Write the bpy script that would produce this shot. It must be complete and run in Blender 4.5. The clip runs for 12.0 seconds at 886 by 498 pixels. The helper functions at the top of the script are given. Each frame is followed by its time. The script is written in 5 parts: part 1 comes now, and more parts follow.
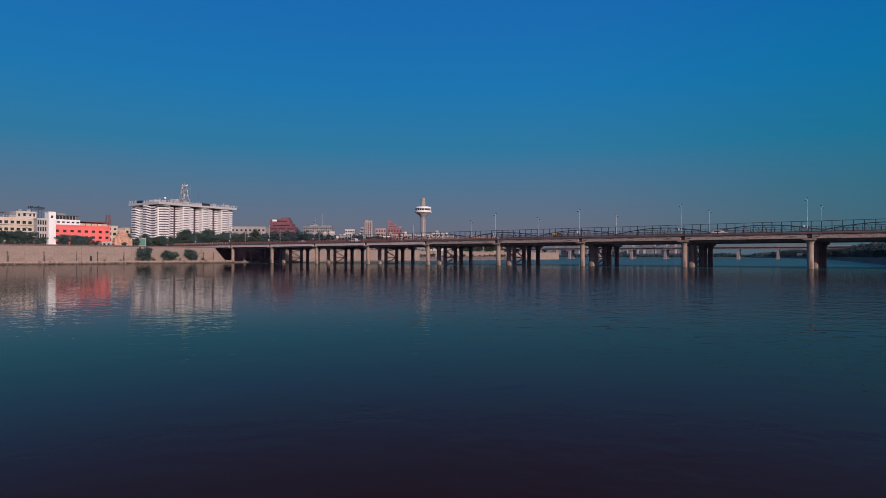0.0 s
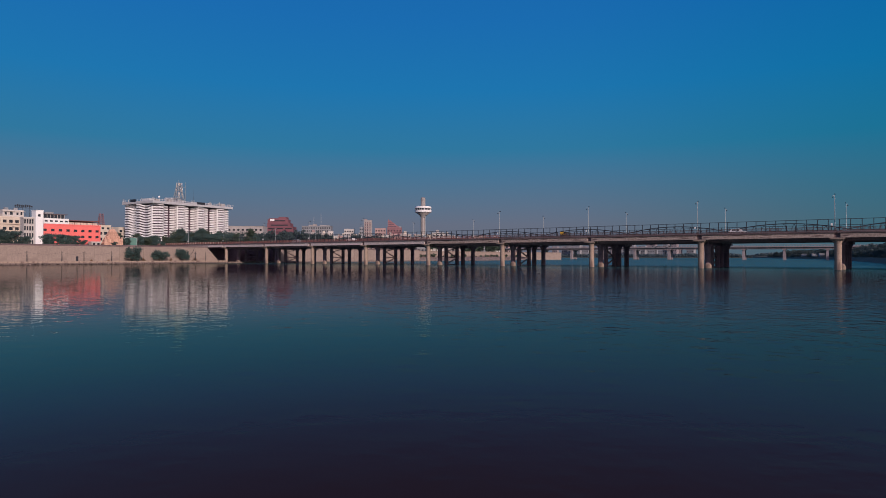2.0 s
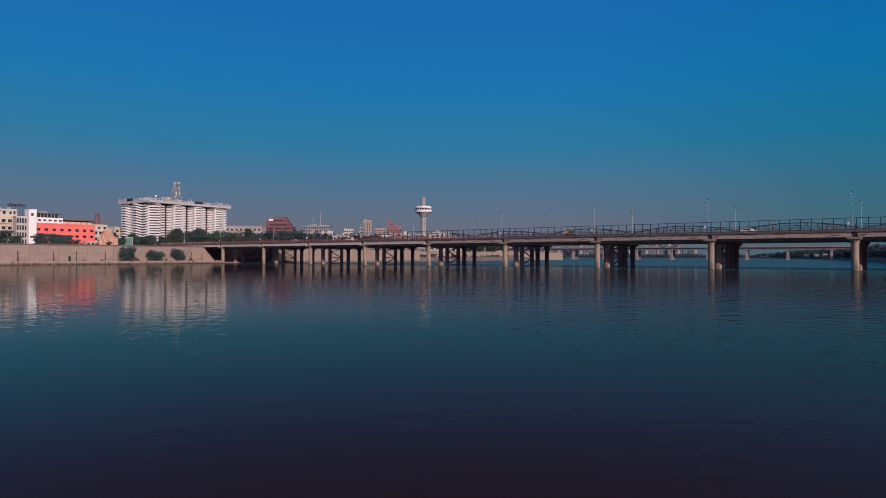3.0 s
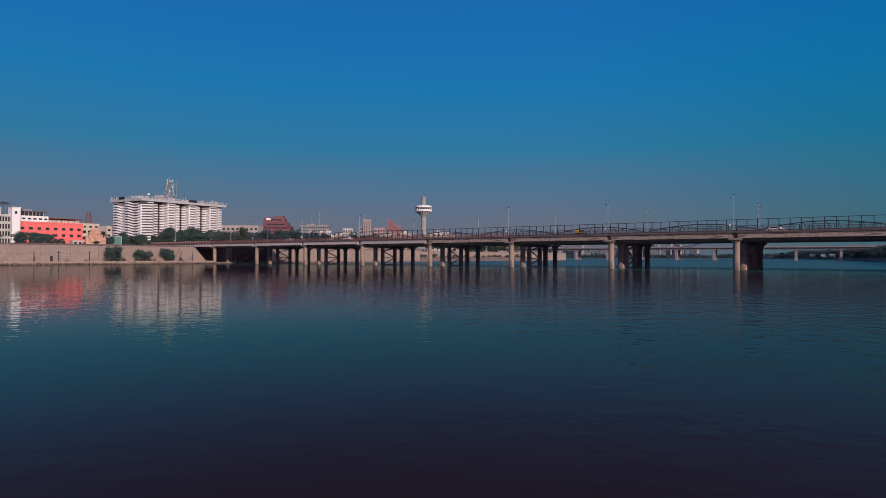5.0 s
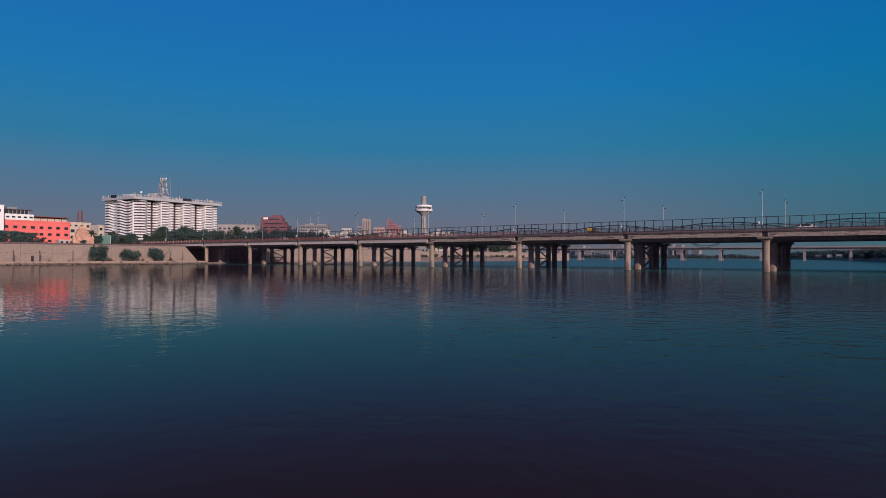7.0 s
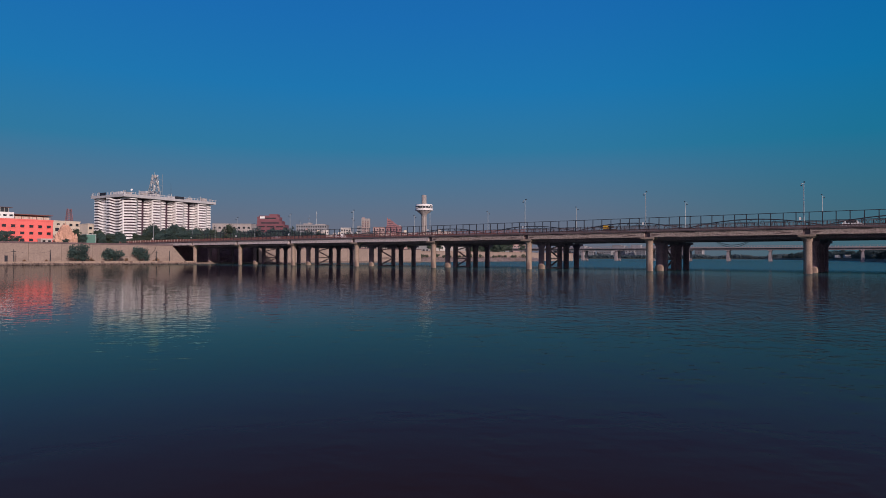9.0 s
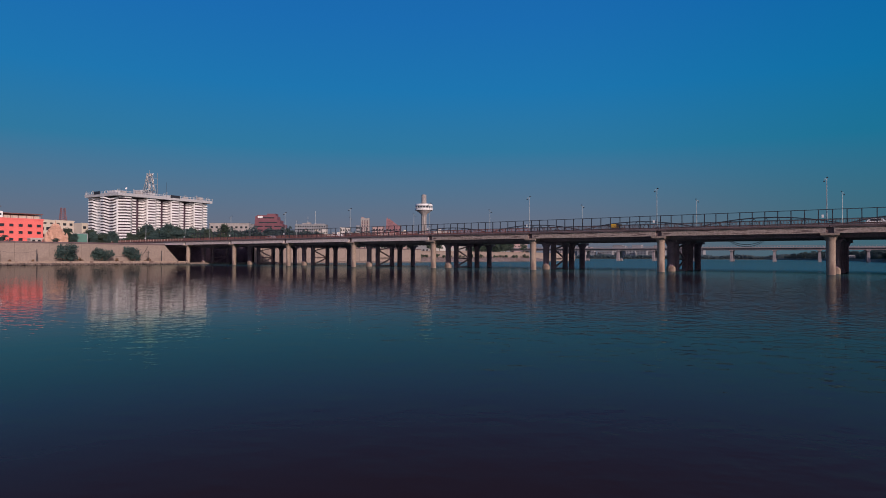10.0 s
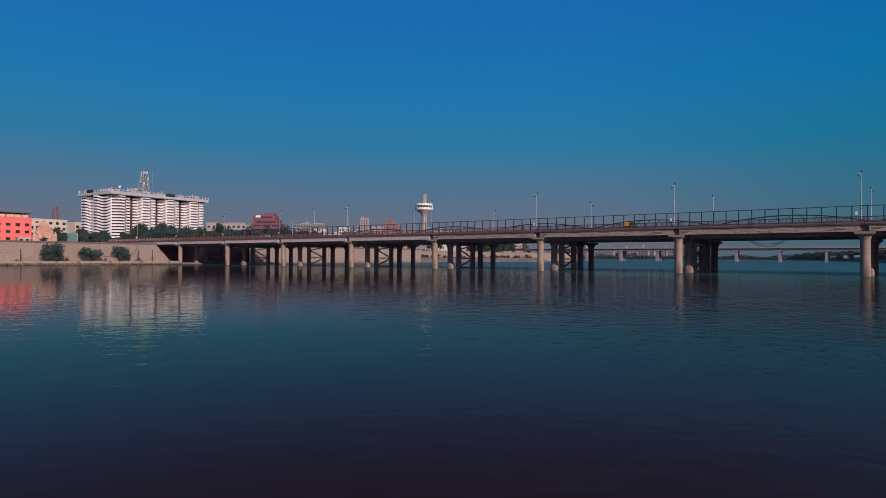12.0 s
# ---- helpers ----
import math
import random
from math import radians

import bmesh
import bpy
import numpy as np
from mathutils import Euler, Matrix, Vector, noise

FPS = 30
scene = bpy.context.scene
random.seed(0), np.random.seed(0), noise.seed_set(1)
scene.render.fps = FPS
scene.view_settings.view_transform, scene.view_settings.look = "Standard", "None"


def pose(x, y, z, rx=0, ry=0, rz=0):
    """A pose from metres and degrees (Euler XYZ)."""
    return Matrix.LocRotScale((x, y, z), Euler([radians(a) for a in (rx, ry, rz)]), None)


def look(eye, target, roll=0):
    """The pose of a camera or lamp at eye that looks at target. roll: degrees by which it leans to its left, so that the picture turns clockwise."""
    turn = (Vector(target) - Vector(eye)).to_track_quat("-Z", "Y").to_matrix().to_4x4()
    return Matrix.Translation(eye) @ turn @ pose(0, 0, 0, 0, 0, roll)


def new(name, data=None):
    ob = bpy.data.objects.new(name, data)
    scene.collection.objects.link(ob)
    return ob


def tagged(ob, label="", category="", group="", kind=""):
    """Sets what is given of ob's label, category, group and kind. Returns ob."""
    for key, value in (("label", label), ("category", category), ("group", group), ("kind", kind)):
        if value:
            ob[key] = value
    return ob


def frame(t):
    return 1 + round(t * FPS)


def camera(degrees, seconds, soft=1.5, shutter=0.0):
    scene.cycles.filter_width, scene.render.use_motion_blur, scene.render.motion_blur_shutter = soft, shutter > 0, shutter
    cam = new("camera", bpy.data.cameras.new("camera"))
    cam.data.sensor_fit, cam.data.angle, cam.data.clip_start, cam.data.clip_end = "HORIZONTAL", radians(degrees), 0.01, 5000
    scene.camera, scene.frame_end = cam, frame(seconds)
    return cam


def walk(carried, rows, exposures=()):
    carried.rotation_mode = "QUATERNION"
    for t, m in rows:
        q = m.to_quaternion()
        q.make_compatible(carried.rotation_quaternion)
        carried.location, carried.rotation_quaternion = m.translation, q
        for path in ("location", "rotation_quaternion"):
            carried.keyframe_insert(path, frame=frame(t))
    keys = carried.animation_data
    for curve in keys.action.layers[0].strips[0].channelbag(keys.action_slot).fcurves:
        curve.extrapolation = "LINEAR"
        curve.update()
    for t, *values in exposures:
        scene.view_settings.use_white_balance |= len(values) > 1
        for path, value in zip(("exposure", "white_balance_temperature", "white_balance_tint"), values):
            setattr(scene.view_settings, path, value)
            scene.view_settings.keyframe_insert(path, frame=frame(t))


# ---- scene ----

cam = camera(71.4, 12.0, soft=0.8)
ROWS = [
    (0.0, 212.00, -141.49, 2.486, 0.670, 0.01),
    (0.5, 210.75, -140.01, 2.488, 0.675, 0.00),
    (1.0, 209.43, -138.42, 2.489, 0.679, 0.00),
    (1.5, 208.12, -136.82, 2.489, 0.684, -0.01),
    (2.0, 206.82, -135.21, 2.488, 0.688, -0.02),
    (2.5, 205.45, -133.63, 2.487, 0.693, -0.03),
    (3.0, 203.97, -131.92, 2.485, 0.697, -0.04),
    (5.0, 197.68, -124.58, 2.467, 0.715, -0.08),
    (5.5, 196.15, -122.78, 2.461, 0.719, -0.09),
    (6.0, 194.61, -121.13, 2.454, 0.724, -0.10),
    (6.5, 193.13, -119.48, 2.446, 0.728, -0.11),
    (7.0, 191.52, -117.59, 2.437, 0.733, -0.12),
    (9.0, 184.29, -109.11, 2.393, 0.751, -0.16),
    (9.5, 182.57, -106.85, 2.381, 0.755, -0.17),
    (10.0, 180.88, -104.76, 2.367, 0.759, -0.18),
    (10.5, 179.42, -103.06, 2.352, 0.764, -0.19),
    (11.0, 178.31, -101.73, 2.345, 0.768, -0.20),
    (11.5, 177.34, -100.66, 2.340, 0.773, -0.21),
    (12.0, 176.50, -99.69, 2.335, 0.777, -0.22),
]
YAW = 37.465
walk(cam, [(t, pose(x, y, z, 90 + pitch, roll, YAW)) for t, x, y, z, pitch, roll in ROWS])

# ---- sky and sun ----
SUN_ELEVATION, SUN_AZIMUTH = 16.5, 112.0     # azimuth clockwise from +y
world = bpy.data.worlds.new("sky")
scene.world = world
world.use_nodes = True
wn, wl = world.node_tree.nodes, world.node_tree.links
wn.clear()
w_out = wn.new("ShaderNodeOutputWorld")
w_bg = wn.new("ShaderNodeBackground")
w_sky = wn.new("ShaderNodeTexSky")
w_sky.sky_type, w_sky.sun_disc = "NISHITA", False
w_sky.sun_elevation, w_sky.sun_rotation = radians(SUN_ELEVATION), radians(SUN_AZIMUTH)
w_sky.air_density, w_sky.dust_density, w_sky.ozone_density = 1.0, 1.0, 3.0
w_co = wn.new("ShaderNodeTexCoord")
w_sep = wn.new("ShaderNodeSeparateXYZ")
w_ramp = wn.new("ShaderNodeValToRGB")
wl.new(w_co.outputs["Generated"], w_sep.inputs[0])
wl.new(w_sep.outputs["Z"], w_ramp.inputs[0])
SKY = [(0.0, (0.122, 0.132, 0.180)), (0.05, (0.127, 0.149, 0.215)), (0.10, (0.084, 0.163, 0.264)), (0.17, (0.024, 0.182, 0.345)),
       (0.26, (0.009, 0.176, 0.430)), (0.36, (0.008, 0.148, 0.440)), (0.60, (0.007, 0.10, 0.36)), (1.0, (0.006, 0.06, 0.26))]
while len(w_ramp.color_ramp.elements) < len(SKY):
    w_ramp.color_ramp.elements.new(0.5)
for el, (at, col) in zip(w_ramp.color_ramp.elements, SKY):
    el.position, el.color = at, (*col, 1)
w_scale = wn.new("ShaderNodeVectorMath")
w_scale.operation = "SCALE"
w_scale.inputs["Scale"].default_value = 0.06
wl.new(w_sky.outputs[0], w_scale.inputs[0])
w_mix = wn.new("ShaderNodeMix")
w_mix.data_type = "RGBA"
w_mix.inputs["Factor"].default_value = 0.96
wl.new(w_scale.outputs[0], w_mix.inputs["A"])
wl.new(w_ramp.outputs[0], w_mix.inputs["B"])
# the haze thins and greens towards the north-east
w_side = wn.new("ShaderNodeVectorMath")
w_side.operation = "DOT_PRODUCT"
w_side.inputs[1].default_value = (0.794, 0.608, 0.0)
wl.new(w_co.outputs["Generated"], w_side.inputs[0])
w_east = wn.new("ShaderNodeMapRange")
w_east.interpolation_type = "SMOOTHSTEP"
w_east.inputs["From Min"].default_value, w_east.inputs["From Max"].default_value = 0.12, 0.72
wl.new(w_side.outputs["Value"], w_east.inputs["Value"])
w_tint = wn.new("ShaderNodeMix")
w_tint.data_type = "RGBA"
w_tint.inputs["A"].default_value = (1.0, 1.0, 1.0, 1)
w_tint.inputs["B"].default_value = (0.32, 0.89, 0.86, 1)
wl.new(w_east.outputs[0], w_tint.inputs["Factor"])
w_mul = wn.new("ShaderNodeVectorMath")
w_mul.operation = "MULTIPLY"
wl.new(w_mix.outputs["Result"], w_mul.inputs[0])
wl.new(w_tint.outputs["Result"], w_mul.inputs[1])
# bright haze added on the sun's unseen side of the sky, filling the shade
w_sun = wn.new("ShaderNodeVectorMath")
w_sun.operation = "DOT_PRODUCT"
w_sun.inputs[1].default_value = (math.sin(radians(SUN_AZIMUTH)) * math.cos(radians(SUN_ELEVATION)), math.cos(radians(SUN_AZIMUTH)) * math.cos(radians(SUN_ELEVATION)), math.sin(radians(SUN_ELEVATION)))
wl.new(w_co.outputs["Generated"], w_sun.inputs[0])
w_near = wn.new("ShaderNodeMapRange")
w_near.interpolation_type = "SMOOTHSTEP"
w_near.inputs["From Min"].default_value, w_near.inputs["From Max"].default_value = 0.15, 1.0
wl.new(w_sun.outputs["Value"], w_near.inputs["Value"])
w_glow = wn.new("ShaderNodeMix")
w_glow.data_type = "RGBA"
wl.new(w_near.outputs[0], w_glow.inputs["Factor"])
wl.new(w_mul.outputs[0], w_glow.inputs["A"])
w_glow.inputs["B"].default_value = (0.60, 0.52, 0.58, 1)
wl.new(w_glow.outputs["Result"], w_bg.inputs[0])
w_bg.inputs[1].default_value = 1.0
wl.new(w_bg.outputs[0], w_out.inputs[0])

sun_data = bpy.data.lights.new("sun", "SUN")
sun_data.energy, sun_data.angle, sun_data.color = 3.25, radians(0.6), (1.0, 0.82, 0.76)
sun = new("sun", sun_data)
se, sa = radians(SUN_ELEVATION), radians(SUN_AZIMUTH)
sun.matrix_world = look((0, 0, 0), (-math.sin(sa) * math.cos(se), -math.cos(sa) * math.cos(se), -math.sin(se)))
sun.location = (300, -300, 200)


# ---- materials ----
def material(name, color, rough=0.8, vary=0.25, scale=0.6, bump=0.0, metal=0.0, spec=0.4, streak=0.0, second=None, second_at=0.6, through_light=0.0):
    m = bpy.data.materials.new(name)
    m.use_nodes = True
    n, l = m.node_tree.nodes, m.node_tree.links
    b = n["Principled BSDF"]
    b.inputs["Roughness"].default_value = rough
    b.inputs["Metallic"].default_value = metal
    b.inputs["Specular IOR Level"].default_value = spec
    co = n.new("ShaderNodeTexCoord")
    big, fine = n.new("ShaderNodeTexNoise"), n.new("ShaderNodeTexNoise")
    big.inputs["Scale"].default_value, big.inputs["Detail"].default_value = scale, 4
    fine.inputs["Scale"].default_value, fine.inputs["Detail"].default_value = scale * 9, 5
    l.new(co.outputs["Object"], fine.inputs["Vector"])
    if streak:
        mp = n.new("ShaderNodeMapping")
        mp.inputs["Scale"].default_value = (1, 1, streak)
        l.new(co.outputs["Object"], mp.inputs["Vector"])
        l.new(mp.outputs[0], big.inputs["Vector"])
    else:
        l.new(co.outputs["Object"], big.inputs["Vector"])
    add = n.new("ShaderNodeMath")
    add.operation = "ADD"
    l.new(big.outputs["Fac"], add.inputs[0])
    l.new(fine.outputs["Fac"], add.inputs[1])
    info = n.new("ShaderNodeObjectInfo")
    rnd = n.new("ShaderNodeMath")
    rnd.operation, rnd.inputs[1].default_value, rnd.inputs[2].default_value = "MULTIPLY_ADD", 0.22, -0.11
    l.new(info.outputs["Random"], rnd.inputs[0])
    add2 = n.new("ShaderNodeMath")
    add2.operation = "ADD"
    l.new(add.outputs[0], add2.inputs[0])
    l.new(rnd.outputs[0], add2.inputs[1])
    ramp = n.new("ShaderNodeMapRange")
    ramp.inputs["From Min"].default_value, ramp.inputs["From Max"].default_value = 0.7, 1.3
    ramp.inputs["To Min"].default_value, ramp.inputs["To Max"].default_value = 1 - vary, 1 + vary * 0.6
    l.new(add2.outputs[0], ramp.inputs["Value"])
    mul = n.new("ShaderNodeVectorMath")
    mul.operation = "SCALE"
    mul.inputs[0].default_value = color
    l.new(ramp.outputs[0], mul.inputs["Scale"])
    source = mul.outputs[0]
    if second:
        mx, st = n.new("ShaderNodeMix"), n.new("ShaderNodeMapRange")
        mx.data_type = "RGBA"
        st.inputs["From Min"].default_value, st.inputs["From Max"].default_value = second_at, second_at + 0.12
        l.new(big.outputs["Fac"], st.inputs["Value"])
        l.new(st.outputs[0], mx.inputs["Factor"])
        l.new(source, mx.inputs["A"])
        mx.inputs["B"].default_value = (*second, 1)
        source = mx.outputs["Result"]
    l.new(source, b.inputs["Base Color"])
    if through_light:
        tr, ms = n.new("ShaderNodeBsdfTranslucent"), n.new("ShaderNodeMixShader")
        ms.inputs["Fac"].default_value = through_light
        l.new(source, tr.inputs["Color"])
        l.new(b.outputs[0], ms.inputs[1])
        l.new(tr.outputs[0], ms.inputs[2])
        l.new(ms.outputs[0], n["Material Output"].inputs["Surface"])
    if bump:
        bp = n.new("ShaderNodeBump")
        bp.inputs["Strength"].default_value, bp.inputs["Distance"].default_value = 0.6, bump
        l.new(fine.outputs["Fac"], bp.inputs["Height"])
        l.new(bp.outputs[0], b.inputs["Normal"])
    return m


def water_material():
    m = bpy.data.materials.new("river_water")
    m.use_nodes = True
    n, l = m.node_tree.nodes, m.node_tree.links
    n.remove(n["Principled BSDF"])
    body, gloss, mixed, fres, curve = n.new("ShaderNodeBsdfDiffuse"), n.new("ShaderNodeBsdfGlossy"), n.new("ShaderNodeMixShader"), n.new("ShaderNodeFresnel"), n.new("ShaderNodeMapRange")
    # reflection tint by viewing angle, teal midway: a colour cast painted into the gloss
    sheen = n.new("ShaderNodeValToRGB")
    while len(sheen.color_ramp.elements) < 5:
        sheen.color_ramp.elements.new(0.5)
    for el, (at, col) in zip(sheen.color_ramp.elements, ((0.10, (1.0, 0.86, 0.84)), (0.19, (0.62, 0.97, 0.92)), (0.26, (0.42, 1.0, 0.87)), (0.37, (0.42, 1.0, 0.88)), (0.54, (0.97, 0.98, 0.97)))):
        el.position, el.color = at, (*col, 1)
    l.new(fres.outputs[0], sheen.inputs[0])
    fres.inputs["IOR"].default_value = 1.14
    curve.inputs["From Min"].default_value, curve.inputs["From Max"].default_value, curve.inputs["To Max"].default_value = 0.050, 0.49, 0.555
    l.new(fres.outputs[0], curve.inputs["Value"])
    l.new(body.outputs[0], mixed.inputs[1])
    l.new(gloss.outputs[0], mixed.inputs[2])
    l.new(mixed.outputs[0], n["Material Output"].inputs["Surface"])
    co = n.new("ShaderNodeTexCoord")
    sep = n.new("ShaderNodeSeparateXYZ")
    l.new(co.outputs["Object"], sep.inputs[0])
    # calm by the west wall, ruffled by wind in midstream and beyond the bridge
    gusts = n.new("ShaderNodeTexNoise")
    gusts.inputs["Scale"].default_value, gusts.inputs["Detail"].default_value = 0.018, 3
    l.new(co.outputs["Object"], gusts.inputs["Vector"])
    side = n.new("ShaderNodeVectorMath")
    side.operation = "DOT_PRODUCT"
    side.inputs[1].default_value = (0.764, 0.645, 0.0)
    l.new(co.outputs["Object"], side.inputs[0])
    mid, up, patch = n.new("ShaderNodeMapRange"), n.new("ShaderNodeMapRange"), n.new("ShaderNodeMapRange")
    for node, a, c, lo, hi, src in ((mid, 60, 88, 0.85, 3.2, side.outputs["Value"]), (up, -20, 70, 0.0, 7.0, sep.outputs["Y"]), (patch, 0.35, 0.7, 0.8, 1.2, gusts.outputs["Fac"])):
        node.interpolation_type = "SMOOTHSTEP"
        node.inputs["From Min"].default_value, node.inputs["From Max"].default_value = a, c
        node.inputs["To Min"].default_value, node.inputs["To Max"].default_value = lo, hi
        l.new(src, node.inputs["Value"])
    # short wave groups running across the current
    turn, groups, crest, swell, amp = n.new("ShaderNodeMapping"), n.new("ShaderNodeTexNoise"), n.new("ShaderNodeMapRange"), n.new("ShaderNodeMath"), n.new("ShaderNodeMath")
    turn.vector_type = "TEXTURE"
    turn.inputs["Rotation"].default_value = (0, 0, radians(37))
    turn.inputs["Scale"].default_value = (0.9, 3.4, 1)
    groups.inputs["Scale"].default_value, groups.inputs["Detail"].default_value = 1.2, 2.0
    l.new(co.outputs["Object"], turn.inputs["Vector"])
    l.new(turn.outputs[0], groups.inputs["Vector"])
    l.new(groups.outputs["Fac"], crest.inputs["Value"])
    crest.inputs["From Min"].default_value, crest.inputs["From Max"].default_value = 0.40, 0.64
    crest.inputs["To Min"].default_value, crest.inputs["To Max"].default_value = 0.7, 1.3
    sumn = n.new("ShaderNodeMath")
    sumn.operation, swell.operation, amp.operation = "ADD", "MULTIPLY", "MULTIPLY"
    l.new(mid.outputs[0], sumn.inputs[0])
    l.new(up.outputs[0], sumn.inputs[1])
    l.new(sumn.outputs[0], swell.inputs[0])
    l.new(patch.outputs[0], swell.inputs[1])
    l.new(swell.outputs[0], amp.inputs[0])
    l.new(crest.outputs[0], amp.inputs[1])
    # upstream of the bridge: teal body colour, and a teal tint painted into the reflection
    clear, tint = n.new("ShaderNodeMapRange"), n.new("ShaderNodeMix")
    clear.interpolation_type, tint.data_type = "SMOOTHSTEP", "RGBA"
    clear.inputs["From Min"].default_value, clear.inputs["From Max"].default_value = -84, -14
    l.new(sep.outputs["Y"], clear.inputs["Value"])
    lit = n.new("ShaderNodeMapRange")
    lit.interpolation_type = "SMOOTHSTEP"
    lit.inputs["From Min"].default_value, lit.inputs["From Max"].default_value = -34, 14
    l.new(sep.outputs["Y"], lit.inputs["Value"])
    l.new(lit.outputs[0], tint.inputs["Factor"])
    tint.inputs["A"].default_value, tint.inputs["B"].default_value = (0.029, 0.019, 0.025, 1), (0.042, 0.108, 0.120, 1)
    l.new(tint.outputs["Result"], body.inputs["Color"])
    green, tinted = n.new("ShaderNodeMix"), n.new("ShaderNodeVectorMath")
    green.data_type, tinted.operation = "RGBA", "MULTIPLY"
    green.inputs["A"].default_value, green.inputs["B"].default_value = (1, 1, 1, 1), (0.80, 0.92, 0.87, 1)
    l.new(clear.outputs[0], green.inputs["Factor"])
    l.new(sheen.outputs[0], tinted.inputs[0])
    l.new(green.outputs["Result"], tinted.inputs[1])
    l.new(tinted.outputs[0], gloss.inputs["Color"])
    # reflection turned down by region in midstream, which darkens the water there
    mirror_cut, near, cut, keep = n.new("ShaderNodeMapRange"), n.new("ShaderNodeMath"), n.new("ShaderNodeMath"), n.new("ShaderNodeMath")
    mirror_cut.interpolation_type = "SMOOTHSTEP"
    mirror_cut.inputs["From Min"].default_value, mirror_cut.inputs["From Max"].default_value, mirror_cut.inputs["To Max"].default_value = 48, 86, 0.36
    l.new(side.outputs["Value"], mirror_cut.inputs["Value"])
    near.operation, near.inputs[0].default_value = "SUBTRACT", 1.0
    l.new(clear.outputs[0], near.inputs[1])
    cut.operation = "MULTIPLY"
    l.new(mirror_cut.outputs[0], cut.inputs[0])
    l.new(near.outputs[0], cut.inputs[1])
    total_cut = n.new("ShaderNodeMath")
    total_cut.operation, total_cut.inputs[1].default_value = "MULTIPLY_ADD", 0.42
    l.new(lit.outputs[0], total_cut.inputs[0])
    l.new(cut.outputs[0], total_cut.inputs[2])
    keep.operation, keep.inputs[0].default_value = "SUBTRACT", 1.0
    l.new(total_cut.outputs[0], keep.inputs[1])
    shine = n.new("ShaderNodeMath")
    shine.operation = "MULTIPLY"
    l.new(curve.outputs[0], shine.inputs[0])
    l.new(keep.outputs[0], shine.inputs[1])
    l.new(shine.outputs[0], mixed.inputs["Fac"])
    ruff = n.new("ShaderNodeMapRange")
    ruff.inputs["From Min"].default_value, ruff.inputs["From Max"].default_value = 3.5, 9.0
    ruff.inputs["To Min"].default_value, ruff.inputs["To Max"].default_value = 0.012, 0.13
    l.new(swell.outputs[0], ruff.inputs["Value"])
    l.new(ruff.outputs[0], gloss.inputs["Roughness"])
    last = None
    for scale, stretch, along, dist in ((0.40, 1.0, 1.0, 0.010), (0.9, 1.15, 0.9, 0.012), (1.8, 1.05, 0.9, 0.0105), (4.2, 1.2, 0.9, 0.0026)):
        mp, nz, bp, k = n.new("ShaderNodeMapping"), n.new("ShaderNodeTexNoise"), n.new("ShaderNodeBump"), n.new("ShaderNodeMath")
        mp.vector_type = "TEXTURE"
        mp.inputs["Rotation"].default_value = (0, 0, radians(37))
        mp.inputs["Scale"].default_value = (stretch, along, 1)
        nz.inputs["Scale"].default_value, nz.inputs["Detail"].default_value = scale, 2.0
        l.new(co.outputs["Object"], mp.inputs["Vector"])
        l.new(mp.outputs[0], nz.inputs["Vector"])
        l.new(nz.outputs["Fac"], bp.inputs["Height"])
        k.operation, k.inputs[1].default_value = "MULTIPLY", dist
        l.new(amp.outputs[0], k.inputs[0])
        l.new(k.outputs[0], bp.inputs["Distance"])
        bp.inputs["Strength"].default_value = 1.0
        if last:
            l.new(last.outputs[0], bp.inputs["Normal"])
        last = bp
    # constant tilt added to the wave normals, shifting their reflections up the sky
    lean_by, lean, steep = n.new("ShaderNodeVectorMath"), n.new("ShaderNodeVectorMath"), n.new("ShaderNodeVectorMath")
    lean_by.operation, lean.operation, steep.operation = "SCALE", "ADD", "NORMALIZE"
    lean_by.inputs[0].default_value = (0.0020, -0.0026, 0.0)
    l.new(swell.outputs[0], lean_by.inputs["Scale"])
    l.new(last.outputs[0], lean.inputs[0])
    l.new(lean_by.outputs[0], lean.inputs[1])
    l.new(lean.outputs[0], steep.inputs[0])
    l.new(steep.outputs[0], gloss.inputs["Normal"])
    flat, blend = n.new("ShaderNodeNewGeometry"), n.new("ShaderNodeMix")
    blend.data_type = "VECTOR"
    blend.inputs["Factor"].default_value = 0.38
    l.new(flat.outputs["Normal"], blend.inputs["A"])
    l.new(last.outputs[0], blend.inputs["B"])
    l.new(blend.outputs["Result"], fres.inputs["Normal"])
    return m


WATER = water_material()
SOIL = material("dry_soil", (0.085, 0.085, 0.062), 0.95, 0.35, 0.05, 0.05)
WALL_CONCRETE = material("pale_buff_concrete", (0.305, 0.232, 0.20), 0.9, 0.2, 0.22, 0.006, streak=2.2, second=(0.255, 0.192, 0.165), second_at=0.55)
LEDGE = material("dark_wet_stone", (0.19, 0.14, 0.125), 0.8, 0.4, 0.8, 0.05)
GIRDER = material("weathered_brown_concrete", (0.36, 0.275, 0.24), 0.9, 0.55, 0.35, 0.01, streak=9.0, second=(0.13, 0.09, 0.085), second_at=0.50)
PALE_GIRDER = material("pale_grey_concrete", (0.56, 0.46, 0.44), 0.9, 0.35, 0.35, 0.01, streak=9.0, second=(0.30, 0.23, 0.22), second_at=0.60)
# girders below the deck: their shade is put into a darker, purplish tone
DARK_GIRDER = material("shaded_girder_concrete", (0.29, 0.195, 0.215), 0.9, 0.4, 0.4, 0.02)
DECK_EDGE = material("stained_dark_concrete", (0.145, 0.10, 0.105), 0.9, 0.35, 0.5, 0.02)
